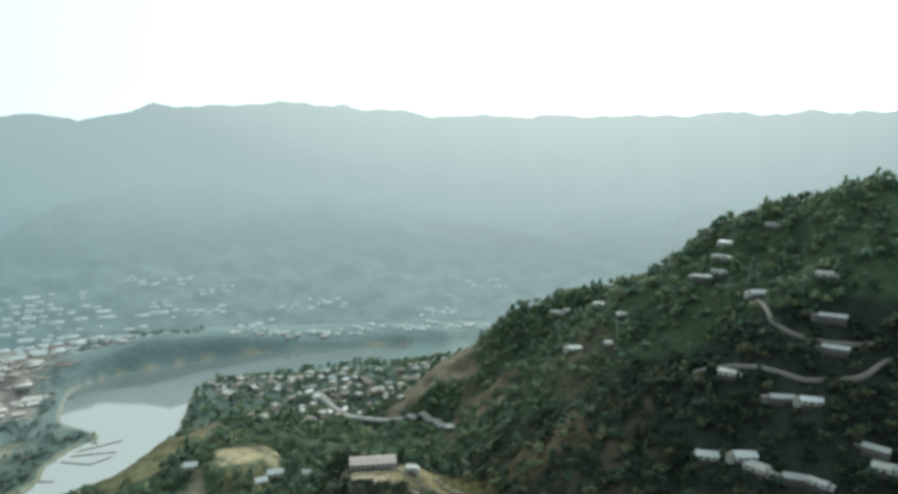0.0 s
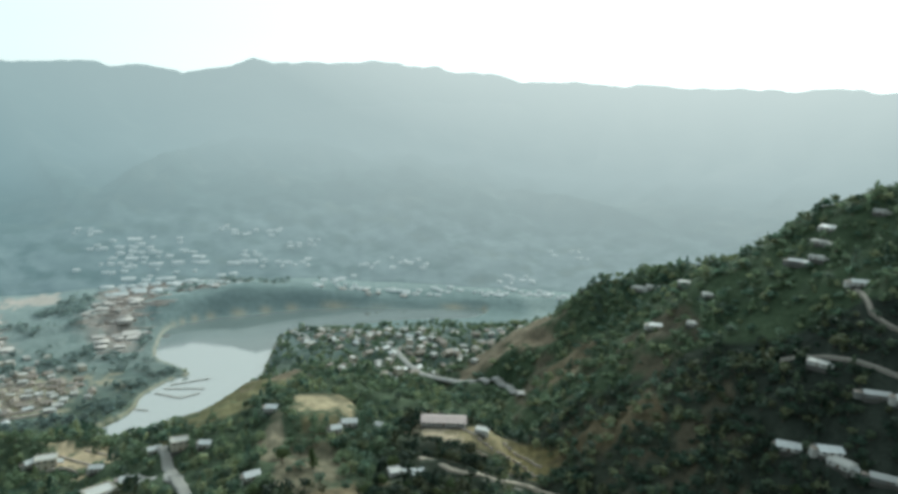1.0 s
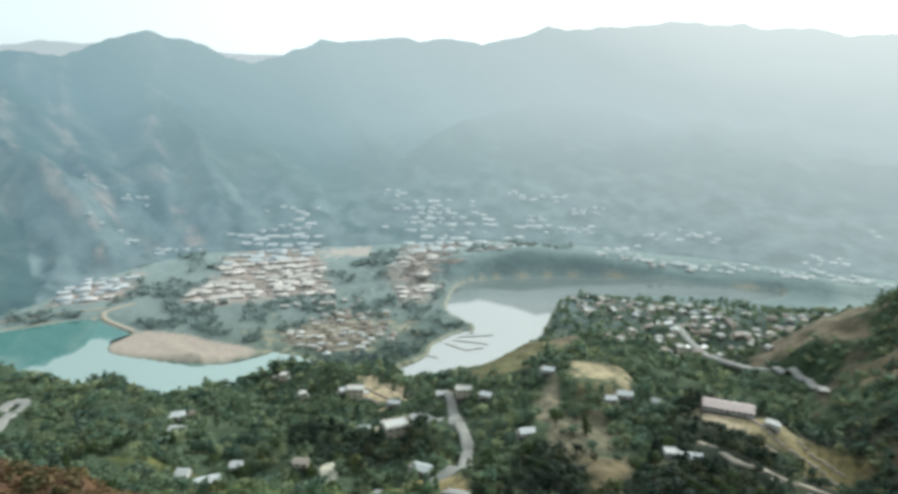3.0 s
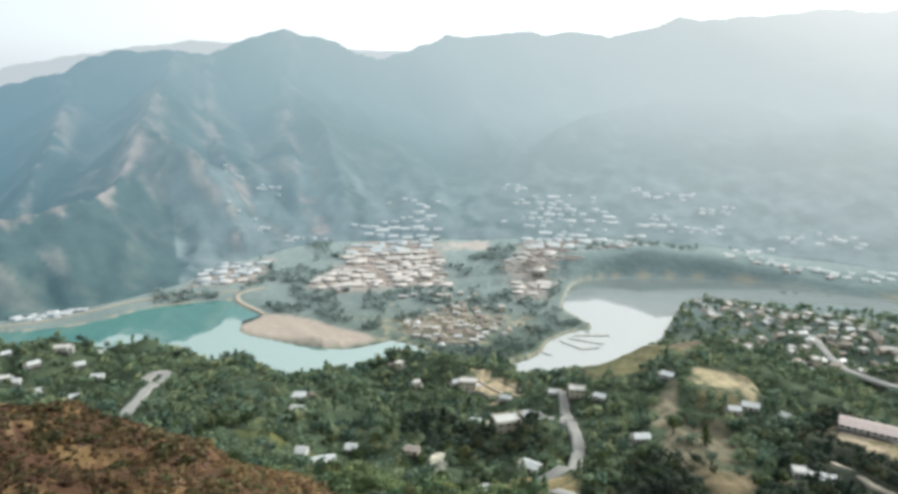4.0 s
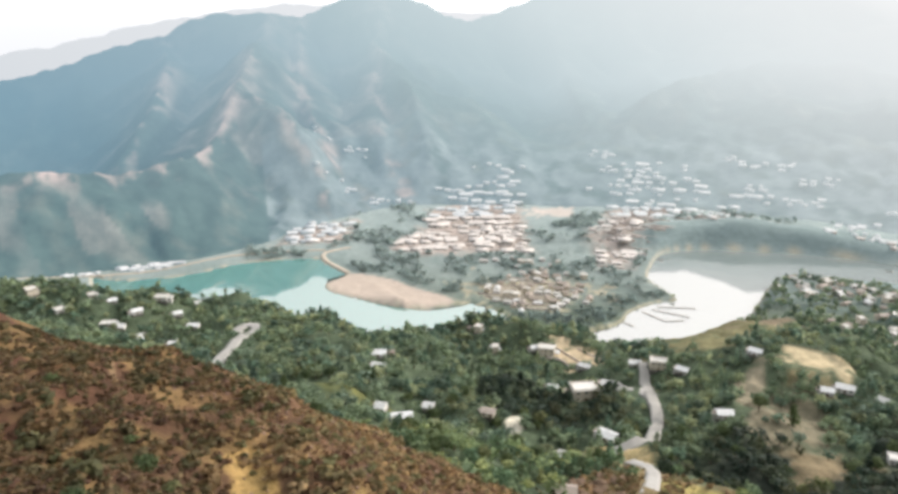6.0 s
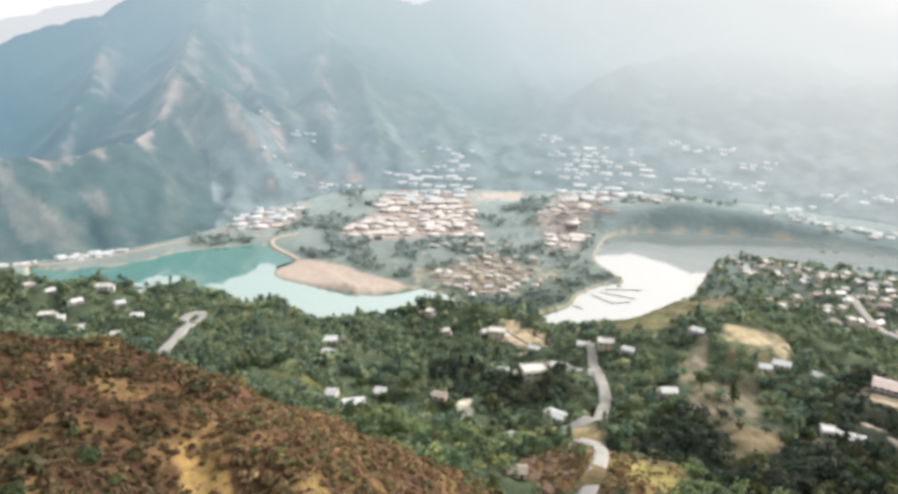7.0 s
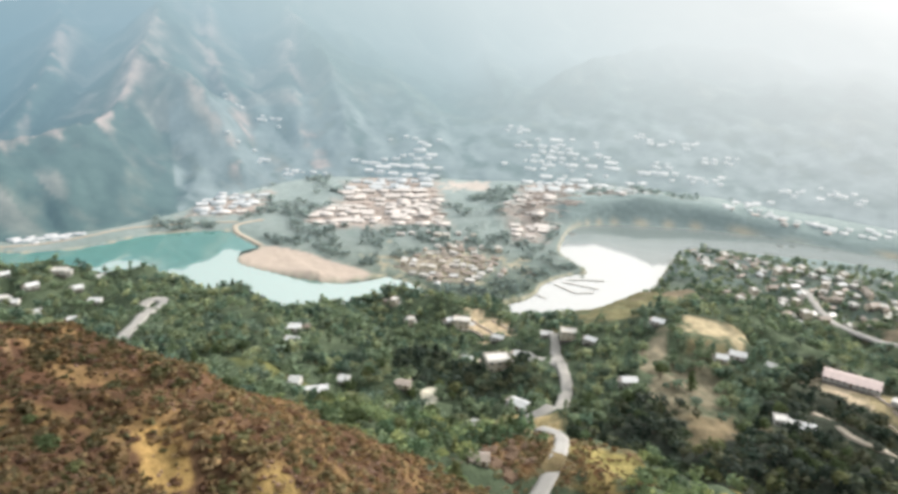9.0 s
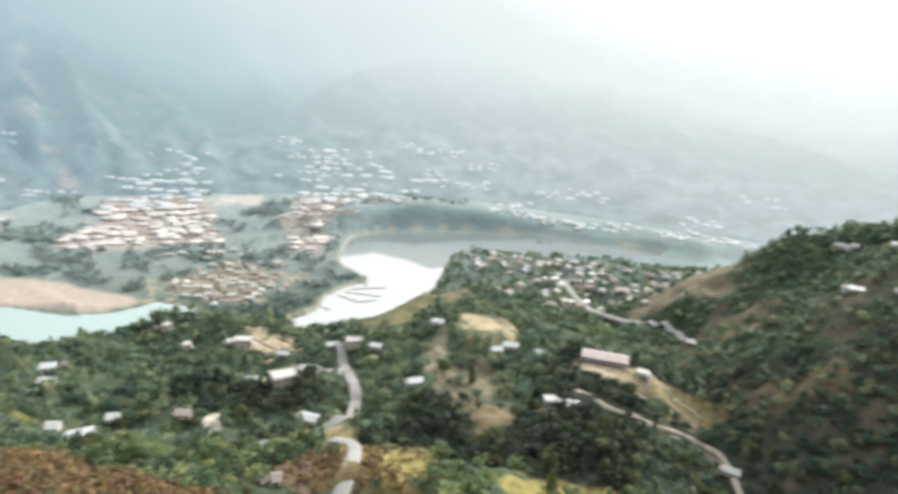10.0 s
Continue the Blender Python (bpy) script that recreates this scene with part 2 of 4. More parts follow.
def height(x, y):
    x, y = np.asarray(x, float), np.asarray(y, float)
    r = np.hypot(x, y)
    dome = dry_hill(x, y)
    dome = np.where(dome < 165, 165 - 1.0 * np.sqrt(np.maximum(165 - dome, 0)) * 7, dome)
    stack = [dome, 4 + 0.09 * np.maximum(0, np.minimum(r, 1400) - 930)] + [crest(x, y, *p) for p in PARTS]
    m = np.max(stack, axis=0)
    k = 4.0
    z = m + k * np.log(np.sum([np.exp(np.maximum((s - m) / k, -30)) for s in stack], axis=0))
    z = z - 3 + rough_ground(x, y) * np.clip((z - 4) / 40, 0.12, 1) * np.clip(1.6 - r / 1000, 0.3, 1)
    for cx, cy, size, level in PADS:
        w = np.clip((size + 9 - np.hypot(x - cx, y - cy)) / 9, 0, 1)
        z = z + (level - z) * w * w * (3 - 2 * w)
    d = np.min([inside(x, y, lake) for lake in LAKES], axis=0)
    z = np.maximum(np.minimum(z, 0.5 + 0.9 * d + 0.004 * d * d), np.minimum(0.6, 0.1 * d))
    return np.where(d < 0, np.maximum(-6, -0.4 + 0.25 * d), z)


def mesh_object(name, verts, faces, mat, smooth=True):
    me = bpy.data.meshes.new(name)
    me.from_pydata([tuple(v) for v in verts], [], faces)
    me.materials.append(mat)
    if smooth:
        me.polygons.foreach_set("use_smooth", [True] * len(me.polygons))
    return new(name, me)


def polar_sheet(name, bearings, ranges, fn, mat):
    A, R = np.meshgrid(np.radians(bearings), ranges)
    x, y = R * np.sin(A), R * np.cos(A)
    z = fn(x, y)
    n, mcount = A.shape
    verts = np.stack([x.ravel(), y.ravel(), z.ravel()], 1)
    i, j = np.meshgrid(np.arange(n - 1), np.arange(mcount - 1), indexing="ij")
    q = (i * mcount + j).ravel()
    faces = np.stack([q, q + 1, q + mcount + 1, q + mcount], 1)
    me = bpy.data.meshes.new(name)
    me.vertices.add(len(verts))
    me.vertices.foreach_set("co", verts.ravel())
    me.loops.add(faces.size)
    me.loops.foreach_set("vertex_index", faces.ravel())
    me.polygons.add(len(faces))
    me.polygons.foreach_set("loop_start", np.arange(0, faces.size, 4))
    me.polygons.foreach_set("use_smooth", np.ones(len(faces), bool))
    me.update(calc_edges=True)
    me.validate()
    me.materials.append(mat)
    return new(name, me), verts


bearings = np.concatenate([np.arange(-90, 45, 0.22), np.arange(45, 270.1, 3.0)])
ranges = np.concatenate([[0.5], np.geomspace(8, 60, 20)[:-1], np.geomspace(60, 1500, 330)[:-1], np.geomspace(1500, 4900, 40)])
ground, gv = polar_sheet("ground", bearings, ranges, height, GROUND)
tagged(ground, "hilly ground of scrub, dry grass and valley fields with haze painted into them", "ground", kind="structure")


# bare or planted patches: centre, half length and width, turn, colour, share of trees left standing
PATCHES = [(-109, 398, 18, 18, 0, (0.42, 0.36, 0.27), 0.0), (-266, 398, 27, 15, -20, (0.50, 0.41, 0.32), 0.05), (-138, 240, 24, 11, -22, (0.46, 0.36, 0.22), 0.0), (-80, 202, 14, 9, 0, (0.25, 0.22, 0.10), 0.1),
           (-18, 232, 22, 8, 20, (0.30, 0.26, 0.11), 0.0), (-30, 200, 16, 8, 0, (0.28, 0.25, 0.10), 0.05), (-92, 322, 25, 34, 15, (0.185, 0.168, 0.135), 0.12), (-103, 376, 18, 9, 0, (0.14, 0.13, 0.085), 0.45), (-62, 300, 10, 14, 30, (0.15, 0.13, 0.095), 0.4), (-125, 360, 6, 30, 14, (0.25, 0.225, 0.185), 0.05), (-96, 342, 14, 26, 20, (0.17, 0.155, 0.125), 0.3), (-28, 384, 18, 12, 0, (0.48, 0.40, 0.33), 0.0),
           (8, 387, 32, 13, 0, (0.29, 0.25, 0.17), 0.08), (24, 386, 18, 14, 0, (0.25, 0.21, 0.12), 0.1), (-197, 498, 42, 100, 8, (0.15, 0.145, 0.09), 0.07), (-190, 560, 22, 46, 8, (0.20, 0.165, 0.13), 0.06), (-106, 180, 13, 20, 0, (0.15, 0.095, 0.055), 0.0), (-76, 188, 11, 11, 0, (0.22, 0.17, 0.08), 0.0), (-66, 278, 11, 18, 0, (0.17, 0.14, 0.10), 0.08)]
PATCHES[:0] = [(-94, 194, 24, 27, 0, (0.15, 0.12, 0.075), 0.25)]
PATCHES += [(12, 592, 42, 26, 14, (0.225, 0.19, 0.155), 0.02), (34, 560, 22, 16, 20, (0.185, 0.155, 0.125), 0.06), (60, 500, 14, 30, -20, (0.16, 0.135, 0.10), 0.35), (76, 385, 24, 20, 0, (0.12, 0.10, 0.07), 0.5), (-195, 243, 4.5, 15, 30, (0.46, 0.45, 0.43), 0.0), (-90, 46, 8, 5, -30, (0.33, 0.22, 0.10), 0.0), (-75, 56, 6, 4, 20, (0.31, 0.215, 0.10), 0.0), (-205, 66, 26, 5, 75, (0.17, 0.10, 0.045), 0.0), (-158, 48, 60, 0.9, -16, (0.19, 0.13, 0.085), 0.0),
            (-240, 177, 24, 9, 30, (0.11, 0.12, 0.055), 0.1), (-612, 828, 38, 22, 48, (0.46, 0.42, 0.40), 0.0), (-445, 570, 62, 48, 38, (0.33, 0.31, 0.25), 0.1)]


TOWN = [[(-671, 561), (-693, 631), (-735, 695), (-765, 800), (-735, 875), (-705, 885), (-650, 800), (-570, 720), (-524, 679), (-576, 622), (-630, 573)], [(-788, 472), (-847, 541), (-792, 600), (-753, 565), (-747, 509)],
        [(-610, 1000), (-560, 1050), (-424, 1050), (-365, 1030), (-451, 937), (-471, 855), (-404, 712), (-430, 688), (-501, 770), (-541, 875)]]      # quarters of the valley town


def cover_colour(x, y, z):
    n = len(x)
    r = np.hypot(x, y)
    c = np.tile(np.array([0.072, 0.098, 0.07]), (n, 1))
    def lay(mask, colour):
        mk = np.clip(mask, 0, 1)[:, None]
        c[:] = c * (1 - mk) + np.array(colour) * mk
    rg = rough_ground(x * 1.7 + 300, y * 1.7)
    rg2 = rough_ground(x * 6 + 90, y * 6)
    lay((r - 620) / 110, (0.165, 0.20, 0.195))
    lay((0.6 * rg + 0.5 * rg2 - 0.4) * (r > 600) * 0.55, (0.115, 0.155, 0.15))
    lay((r - 680) / 380, (0.28, 0.34, 0.35))                                  # valley fields, haze painted in as a paler, bluer colour with range
    lay((z - 165) / 12 * (r < 330), (0.096, 0.058, 0.039))                       # dry rust-brown hill
    bearing = np.degrees(np.arctan2(x, y))
    lay((-62 - bearing) / 10 * (z > 165) * (r < 330) * 0.7, (0.075, 0.040, 0.029))       # darker, redder end of the hill
    lay((0.25 + 0.5 * rg + 0.7 * rg2) * (z > 150) * (r < 330) * (0.5 - 0.25 * np.clip((-58 - bearing) / 10, 0, 1)), (0.17, 0.112, 0.060))       # golden grass
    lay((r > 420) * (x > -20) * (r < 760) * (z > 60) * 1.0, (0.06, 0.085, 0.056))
    # shade of the steep right slopes, painted dark into the ground colour
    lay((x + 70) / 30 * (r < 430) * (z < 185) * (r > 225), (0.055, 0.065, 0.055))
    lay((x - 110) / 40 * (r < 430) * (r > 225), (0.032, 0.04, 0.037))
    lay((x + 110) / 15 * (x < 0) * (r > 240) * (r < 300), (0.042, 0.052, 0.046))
    # far bank in blue-grey, haze put into its cover colour
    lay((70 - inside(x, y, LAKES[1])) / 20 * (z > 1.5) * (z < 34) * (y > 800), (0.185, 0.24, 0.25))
    lay((0.25 * rg + 0.2 * rg2) * (x > 15) * (x < 130) * (r > 290) * (r < 540) * 0.7, (0.105, 0.094, 0.076))       # bare grey-brown soil on the steep hill
    for cx, cy, rx, ry, turn, colour, _ in PATCHES:
        t = radians(turn)
        e = np.sqrt((((x - cx) * math.cos(t) + (y - cy) * math.sin(t)) / rx) ** 2 + ((-(x - cx) * math.sin(t) + (y - cy) * math.cos(t)) / ry) ** 2)
        lay((1.05 - e + 0.07 * rg + 0.05 * rg2) * 4, colour)
    for k, quarter in enumerate(TOWN):
        lay((0.6 - inside(x, y, quarter) / 14 + 0.1 * rg + 0.08 * rg2) * (0.7 if k < 2 else 0.45), (0.37, 0.325, 0.305))      # bare earth of the town terraces
    lay(-inside(x, y, rounded(SANDBAR)) / 4 + 0.5, (0.405, 0.345, 0.30))
    for lake in LAKES:
        d = inside(x, y, lake)
        lay(1 - np.abs(d - 1.5) / 3, (0.36, 0.34, 0.28))
    return c


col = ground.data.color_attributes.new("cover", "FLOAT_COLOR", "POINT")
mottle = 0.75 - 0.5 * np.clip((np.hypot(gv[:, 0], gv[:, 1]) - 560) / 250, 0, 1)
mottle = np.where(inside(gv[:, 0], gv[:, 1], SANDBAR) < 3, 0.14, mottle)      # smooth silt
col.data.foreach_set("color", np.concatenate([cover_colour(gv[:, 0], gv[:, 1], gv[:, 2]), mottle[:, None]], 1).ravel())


def lake(name, poly, mat, label):
    cx, cy = np.mean(poly, 0)
    bm = bmesh.new()
    big = [bm.verts.new((px + 14 * (px - cx) / math.hypot(px - cx, py - cy), py + 14 * (py - cy) / math.hypot(px - cx, py - cy), 0)) for px, py in poly]
    bm.faces.new(big)
    bmesh.ops.triangulate(bm, faces=bm.faces)
    bmesh.ops.recalc_face_normals(bm, faces=bm.faces)
    if sum(f.normal.z for f in bm.faces) < 0:
        bmesh.ops.reverse_faces(bm, faces=bm.faces)
    me = bpy.data.meshes.new(name)
    bm.to_mesh(me)
    me.materials.append(mat)
    return tagged(new(name, me), label, "lake", kind="structure")


lake("water_1", LAKES[0], TURQUOISE, "turquoise reservoir arm with a still reflecting surface")
lake("water_2", LAKES[1], GREY_WATER, "still reservoir arm reflecting the bright sky")

# ---- mountains in the distance ----
M_LEFT = [(-1496, 105, 109), (-1497, 264, 158), (-1478, 432, 206), (-1467, 531, 235), (-1448, 633, 266), (-1418, 741, 305), (-1378, 851, 308), (-1348, 899, 300), (-1305, 976, 333), (-1258, 1052, 353), (-1224, 1106, 338), (-1194, 1182, 301), (-1173, 1258, 293), (-1168, 1343, 308)]
M_MID = [(-1168, 1343, 308), (-1111, 1416, 350), (-1020, 1507, 348), (-900, 1605, 357), (-796, 1670, 347), (-727, 1712, 364), (-652, 1753, 388)]
M_FAR = [(-652, 1753, 388), (-590, 1785, 377), (-489, 1826, 392), (-353, 1867, 401), (-181, 1911, 391), (20, 1940, 373), (253, 1923, 371), (542, 1842, 369), (762, 1719, 372), (909, 1600, 370), (1017, 1485, 362), (1302, 1093, 369), (1545, 414, 364)]
M_RIDGE = [(-1035, -60, 128), (-1000, 150, 112), (-970, 283, 102), (-969, 348, 96), (-960, 402, 95), (-957, 435, 95), (-974, 467, 107), (-1014, 521, 134), (-1072, 582, 178), (-1190, 690, 242), (-1378, 851, 308)]
M_SPUR_A = [(-1072, 582, 180), (-996, 614, 156), (-912, 615, 108), (-859, 605, 73), (-801, 599, 38)]
M_SPUR_B = [(-1258, 1052, 353), (-1048, 852, 174), (-921, 769, 118), (-850, 730, 75), (-788, 709, 44), (-740, 687, 24)]
M_SPUR_C = [(-1448, 633, 266), (-1290, 570, 212), (-1171, 480, 140), (-1110, 400, 88)]
M_SPUR_D = [(-1348, 899, 300), (-1130, 740, 190), (-1010, 690, 118), (-930, 665, 66)]
M_NEAR_A = [(-639, 1063, 117), (-649, 1161, 159), (-605, 1285, 191), (-527, 1372, 213), (-391, 1428, 213), (-290, 1411, 184), (-122, 1395, 145), (14, 1360, 137), (164, 1320, 128), (316, 1230, 97), (421, 1156, 74)]
M_NEAR_B = [(-597, 1166, 152), (-589, 1380, 216), (-438, 1580, 271), (-289, 1675, 293), (0, 1800, 308)]
M_BACK = [(-3000, 0, 123), (-2954, 521, 165), (-2876, 852, 216), (-2784, 1119, 284), (-2527, 1616, 367), (-2430, 1759, 362), (-2194, 2046, 338), (-1928, 2298, 327)]


def along(x, y, pts):
    """Way along a crest line, distance from it, and its height there."""
    best, arc, top, total = np.full(x.shape, 1e9), np.zeros(x.shape), np.zeros(x.shape), 0.0
    for (ax, ay, az), (bx, by, bz) in zip(pts, pts[1:]):
        ex, ey = bx - ax, by - ay
        l = math.hypot(ex, ey)
        u = np.clip(((x - ax) * ex + (y - ay) * ey) / (l * l), 0, 1)
        d = np.hypot(x - ax - u * ex, y - ay - u * ey)
        arc = np.where(d < best, total + u * l, arc)
        top = np.where(d < best, az + u * (bz - az), top)
        best = np.minimum(best, d)
        total += l
    return arc, best, top


def foot_line(x, y):
    """How far out the mountains begin, and how wide their foot is: nearer and steeper behind the turquoise arm."""
    w = np.clip((-47 - np.degrees(np.arctan2(x, y))) / 20, 0, 1)
    w = w * w * (3 - 2 * w)
    return 1062 - 172 * w, 260 - 200 * w


def range_height(lines, slope, seed):
    """Slopes that fall from the crest lines and flatten at the foot, cut by gullies that run downhill."""
    def fn(x, y):
        r = np.hypot(x, y)
        low = height(x, y)
        z = low.copy()
        for i, (l, gully) in enumerate(lines):
            arc, d, zc = along(x, y, l)
            bend = arc + 30 * np.sin(d / 120 + i + seed)
            rib = np.abs(np.sin(bend / 62 + 1.7 * i)) + 0.5 * np.abs(np.sin(bend / 27 + 2.0 * np.sin(d / 90)))
            drop = slope * d / (1 + d / 1300) + gully * rib * np.clip(d / 180, 0, 1) * np.clip((900 - d) / 600, 0, 1)
            z = np.maximum(z, zc - drop)
        z = z + 0.7 * rough_ground(x * 0.9 + seed, y * 0.9) * np.clip((z - 30) / 60, 0, 1)
        edge, wide = foot_line(x, y)
        foot = np.clip((r - edge + 2) / wide, 0, 1)
        return low + 0.8 + (z - low) * foot * (1.6 - 0.6 * foot) - 8 * np.clip((edge - r) / 15, 0, 1)
    return fn


SPURS = [(M_RIDGE, 26), (M_SPUR_A, 24), (M_SPUR_B, 24), (M_SPUR_C, 24), (M_SPUR_D, 22)]
slopes = range_height([(M_LEFT, 30), (M_MID, 20), (M_FAR, 16), (M_NEAR_A, 12), (M_NEAR_B, 12)] + SPURS, 0.62, 1.0)


def valley(x, y):
    """The ground, or beyond the valley floor the foot of the mountains."""
    return np.where(np.hypot(x, y) > foot_line(x, y)[0], slopes(x, y), height(x, y))


def slope_cover(v):
    """Scrub, pinkish washed-out scarps along the spurs and in the gullies, fields at the foot paled to match the hazed
    valley floor.
    """
    x, y, z = v[:, 0], v[:, 1], v[:, 2]
    c = np.tile(np.array([0.075, 0.115, 0.105]), (len(x), 1))
    def lay(mask, colour):
        mk = np.clip(mask, 0, 1)[:, None]
        c[:] = c * (1 - mk) + np.array(colour) * mk
    n1, n2 = rough_ground(x * 0.7 + 500, y * 0.7), rough_ground(x * 2.3 + 40, y * 2.3)
    lay((0.18 * n1 + 0.1 * n2 - 0.1) * 0.7, (0.15, 0.175, 0.15))
    for i, (line, _) in enumerate(SPURS):
        arc, d, _top = along(x, y, line)
        bare = np.exp(-(d / 20) ** 2) * np.clip(0.35 + 0.14 * n1 + 0.12 * n2 + 0.4 * np.sin(arc / 48 + i), 0, 1)
        wash = (np.abs(np.sin((arc + 14 * np.sin(d / 35)) / 26 + i)) > 0.86) * np.clip(1.2 - np.abs(d - 65) / 60, 0, 1) * np.clip(0.5 + 0.2 * n1, 0, 1)
        lay(bare, (0.48, 0.38, 0.34))
        lay(wash * 0.45, (0.34, 0.31, 0.28))
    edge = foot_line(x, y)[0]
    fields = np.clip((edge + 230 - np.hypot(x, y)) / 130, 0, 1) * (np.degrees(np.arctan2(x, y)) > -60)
    # field colour carries the valley floor's painted haze up the foot
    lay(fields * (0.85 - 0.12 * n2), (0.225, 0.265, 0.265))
    return c


def cover_layer(ob, colours):
    a = ob.data.color_attributes.new("cover", "FLOAT_COLOR", "POINT")
    a.data.foreach_set("color", np.concatenate([colours, np.ones((len(colours), 1))], 1).ravel())


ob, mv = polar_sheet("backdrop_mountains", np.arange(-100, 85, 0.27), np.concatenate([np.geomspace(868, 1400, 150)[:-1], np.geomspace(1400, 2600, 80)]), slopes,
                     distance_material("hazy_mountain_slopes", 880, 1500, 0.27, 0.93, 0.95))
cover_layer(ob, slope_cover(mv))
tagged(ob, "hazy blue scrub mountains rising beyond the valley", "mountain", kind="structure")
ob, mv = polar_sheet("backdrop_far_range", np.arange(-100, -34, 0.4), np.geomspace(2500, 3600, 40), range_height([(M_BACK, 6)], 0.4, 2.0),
                     distance_material("haze_painted_range", 2400, 3600, 0.95, 0.98, 0.95, PALE_HAZE_GLOW, (0.23, 0.225, 0.22)))
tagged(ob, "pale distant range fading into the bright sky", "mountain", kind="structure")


# ---- helpers for things ----
def part(name, bm, mat, parent, label=""):
    me = bpy.data.meshes.new(name)
    bm.to_mesh(me)
    bm.free()
    me.materials.append(mat)
    ob = new(name, me)
    ob.parent = parent
    return tagged(ob, label)


def thing(name, m, label, category, group="", kind=""):
    ob = new(name)
    ob.matrix_basis = m
    return tagged(ob, label, category, group, kind)


def box(bm, x0, x1, y0, y1, z0, z1):
    v = [bm.verts.new(p) for p in ((x0, y0, z0), (x1, y0, z0), (x1, y1, z0), (x0, y1, z0), (x0, y0, z1), (x1, y0, z1), (x1, y1, z1), (x0, y1, z1))]
    for f in ((3, 2, 1, 0), (4, 5, 6, 7), (0, 1, 5, 4), (1, 2, 6, 5), (2, 3, 7, 6), (3, 0, 4, 7)):
        bm.faces.new([v[i] for i in f])
    return bm


def boxed(*a):
    return box(bmesh.new(), *a)


def prism(bm, w, d, z0, z1, over, thick, shift=0.0):
    """A pitched sheet roof with its ridge along x, eaves that overhang and a real thickness."""
    x, y = w / 2 + over, d / 2 + over
    s = [(-y, z0 - 0.12), (shift, z1), (y, z0 - 0.12), (y, z0 - 0.12 - thick), (shift, z1 - thick), (-y, z0 - 0.12 - thick)]
    a, b = [bm.verts.new((-x, p, q)) for p, q in s], [bm.verts.new((x, p, q)) for p, q in s]
    n = len(s)
    for i in range(n):
        bm.faces.new((a[i], a[(i + 1) % n], b[(i + 1) % n], b[i]))
    for e in (a[::-1], b):
        bm.faces.new((e[0], e[1], e[4], e[5]))
        bm.faces.new((e[1], e[2], e[3], e[4]))
    bmesh.ops.recalc_face_normals(bm, faces=bm.faces)
    return bm


def gabled_wall(w, d, h, rise):
    bm = bmesh.new()
    s = [(-d / 2, 0), (d / 2, 0), (d / 2, h), (0, h + rise), (-d / 2, h)]
    a, b = [bm.verts.new((-w / 2, p, q)) for p, q in s], [bm.verts.new((w / 2, p, q)) for p, q in s]
    for i in range(5):
        bm.faces.new((a[i], a[(i + 1) % 5], b[(i + 1) % 5], b[i]))
    bm.faces.new(a[::-1])
    bm.faces.new(b)
    bmesh.ops.recalc_face_normals(bm, faces=bm.faces)
    return bm


def ground_at(x, y):
    return float(height(np.array([x]), np.array([y]))[0])


PLINTH = plain("rough_stone_plinth", (0.12, 0.115, 0.105))
WALL_DULL = plain("dark_weathered_block", (0.20, 0.20, 0.19))
WALL_CREAM = plain("cream_limewash", (0.62, 0.56, 0.46))
WALL_GREY = plain("bare_cement_render", (0.42, 0.42, 0.40))
ROOF_SLAB = plain("pale_concrete_slab", (0.57, 0.565, 0.545))
ROOF_RUST = plain("rusty_sheet_roof", (0.36, 0.31, 0.27), rough=0.7)
ROOF_DULL = plain("dull_grey_sheet_roof", (0.46, 0.47, 0.47), rough=0.6)
ROOF_PINK = plain("faded_pink_sheet_roof", (0.50, 0.41, 0.39), rough=0.6)
TIMBER = plain("brown_painted_timber", (0.13, 0.09, 0.06))
FRAME = plain("pale_window_frame", (0.55, 0.53, 0.48))
GLASS = plain("dark_window_glass", (0.03, 0.04, 0.05), rough=0.12)


def openings(ob, w, d, h, n, storeys):
    for s in range(storeys):
        for side in (-1, 1):
            y = side * d / 2
            for i in range(n):
                x = (i + 0.5 - n / 2) * w / n
                if s == 0 and side == -1 and i == n // 2:
                    y0, y1 = (y - 0.06, y + 0.05)
                    part("door", boxed(x - 0.55, x + 0.55, y0, y1, 0.05, 2.1), TIMBER, ob)
                    continue
                z = 1.0 + s * 2.9
                y0, y1 = sorted((y + side * 0.06, y - side * 0.1))
                f = part("window", boxed(x - 0.65, x + 0.65, y0, y1, z, z + 1.25), FRAME, ob)
                y0, y1 = sorted((y + side * 0.075, y))
                part("pane", boxed(x - 0.55, x + 0.55, y0, y1, z + 0.1, z + 1.15), GLASS, f)


def annex(ob, w, d, wall, roof, side):
    """A low lean-to room at one end of a house, with its own sheet roof."""
    x0, x1 = (w / 2 + 0.02, w / 2 + 0.3 * w) if side > 0 else (-w / 2 - 0.3 * w, -w / 2 - 0.02)
    part("annex", boxed(x0, x1, -d * 0.2, d * 0.42, -3.0, 2.1), wall, ob)
    bm = boxed(x0 - 0.2, x1 + 0.2, -d * 0.2 - 0.3, d * 0.42 + 0.3, 2.1, 2.2)
    for v in bm.verts:
        v.co.z += 0.35 * (1 - abs(v.co.x - side * w / 2) / (0.3 * w))
    part("annex_roof", bm, roof, ob)


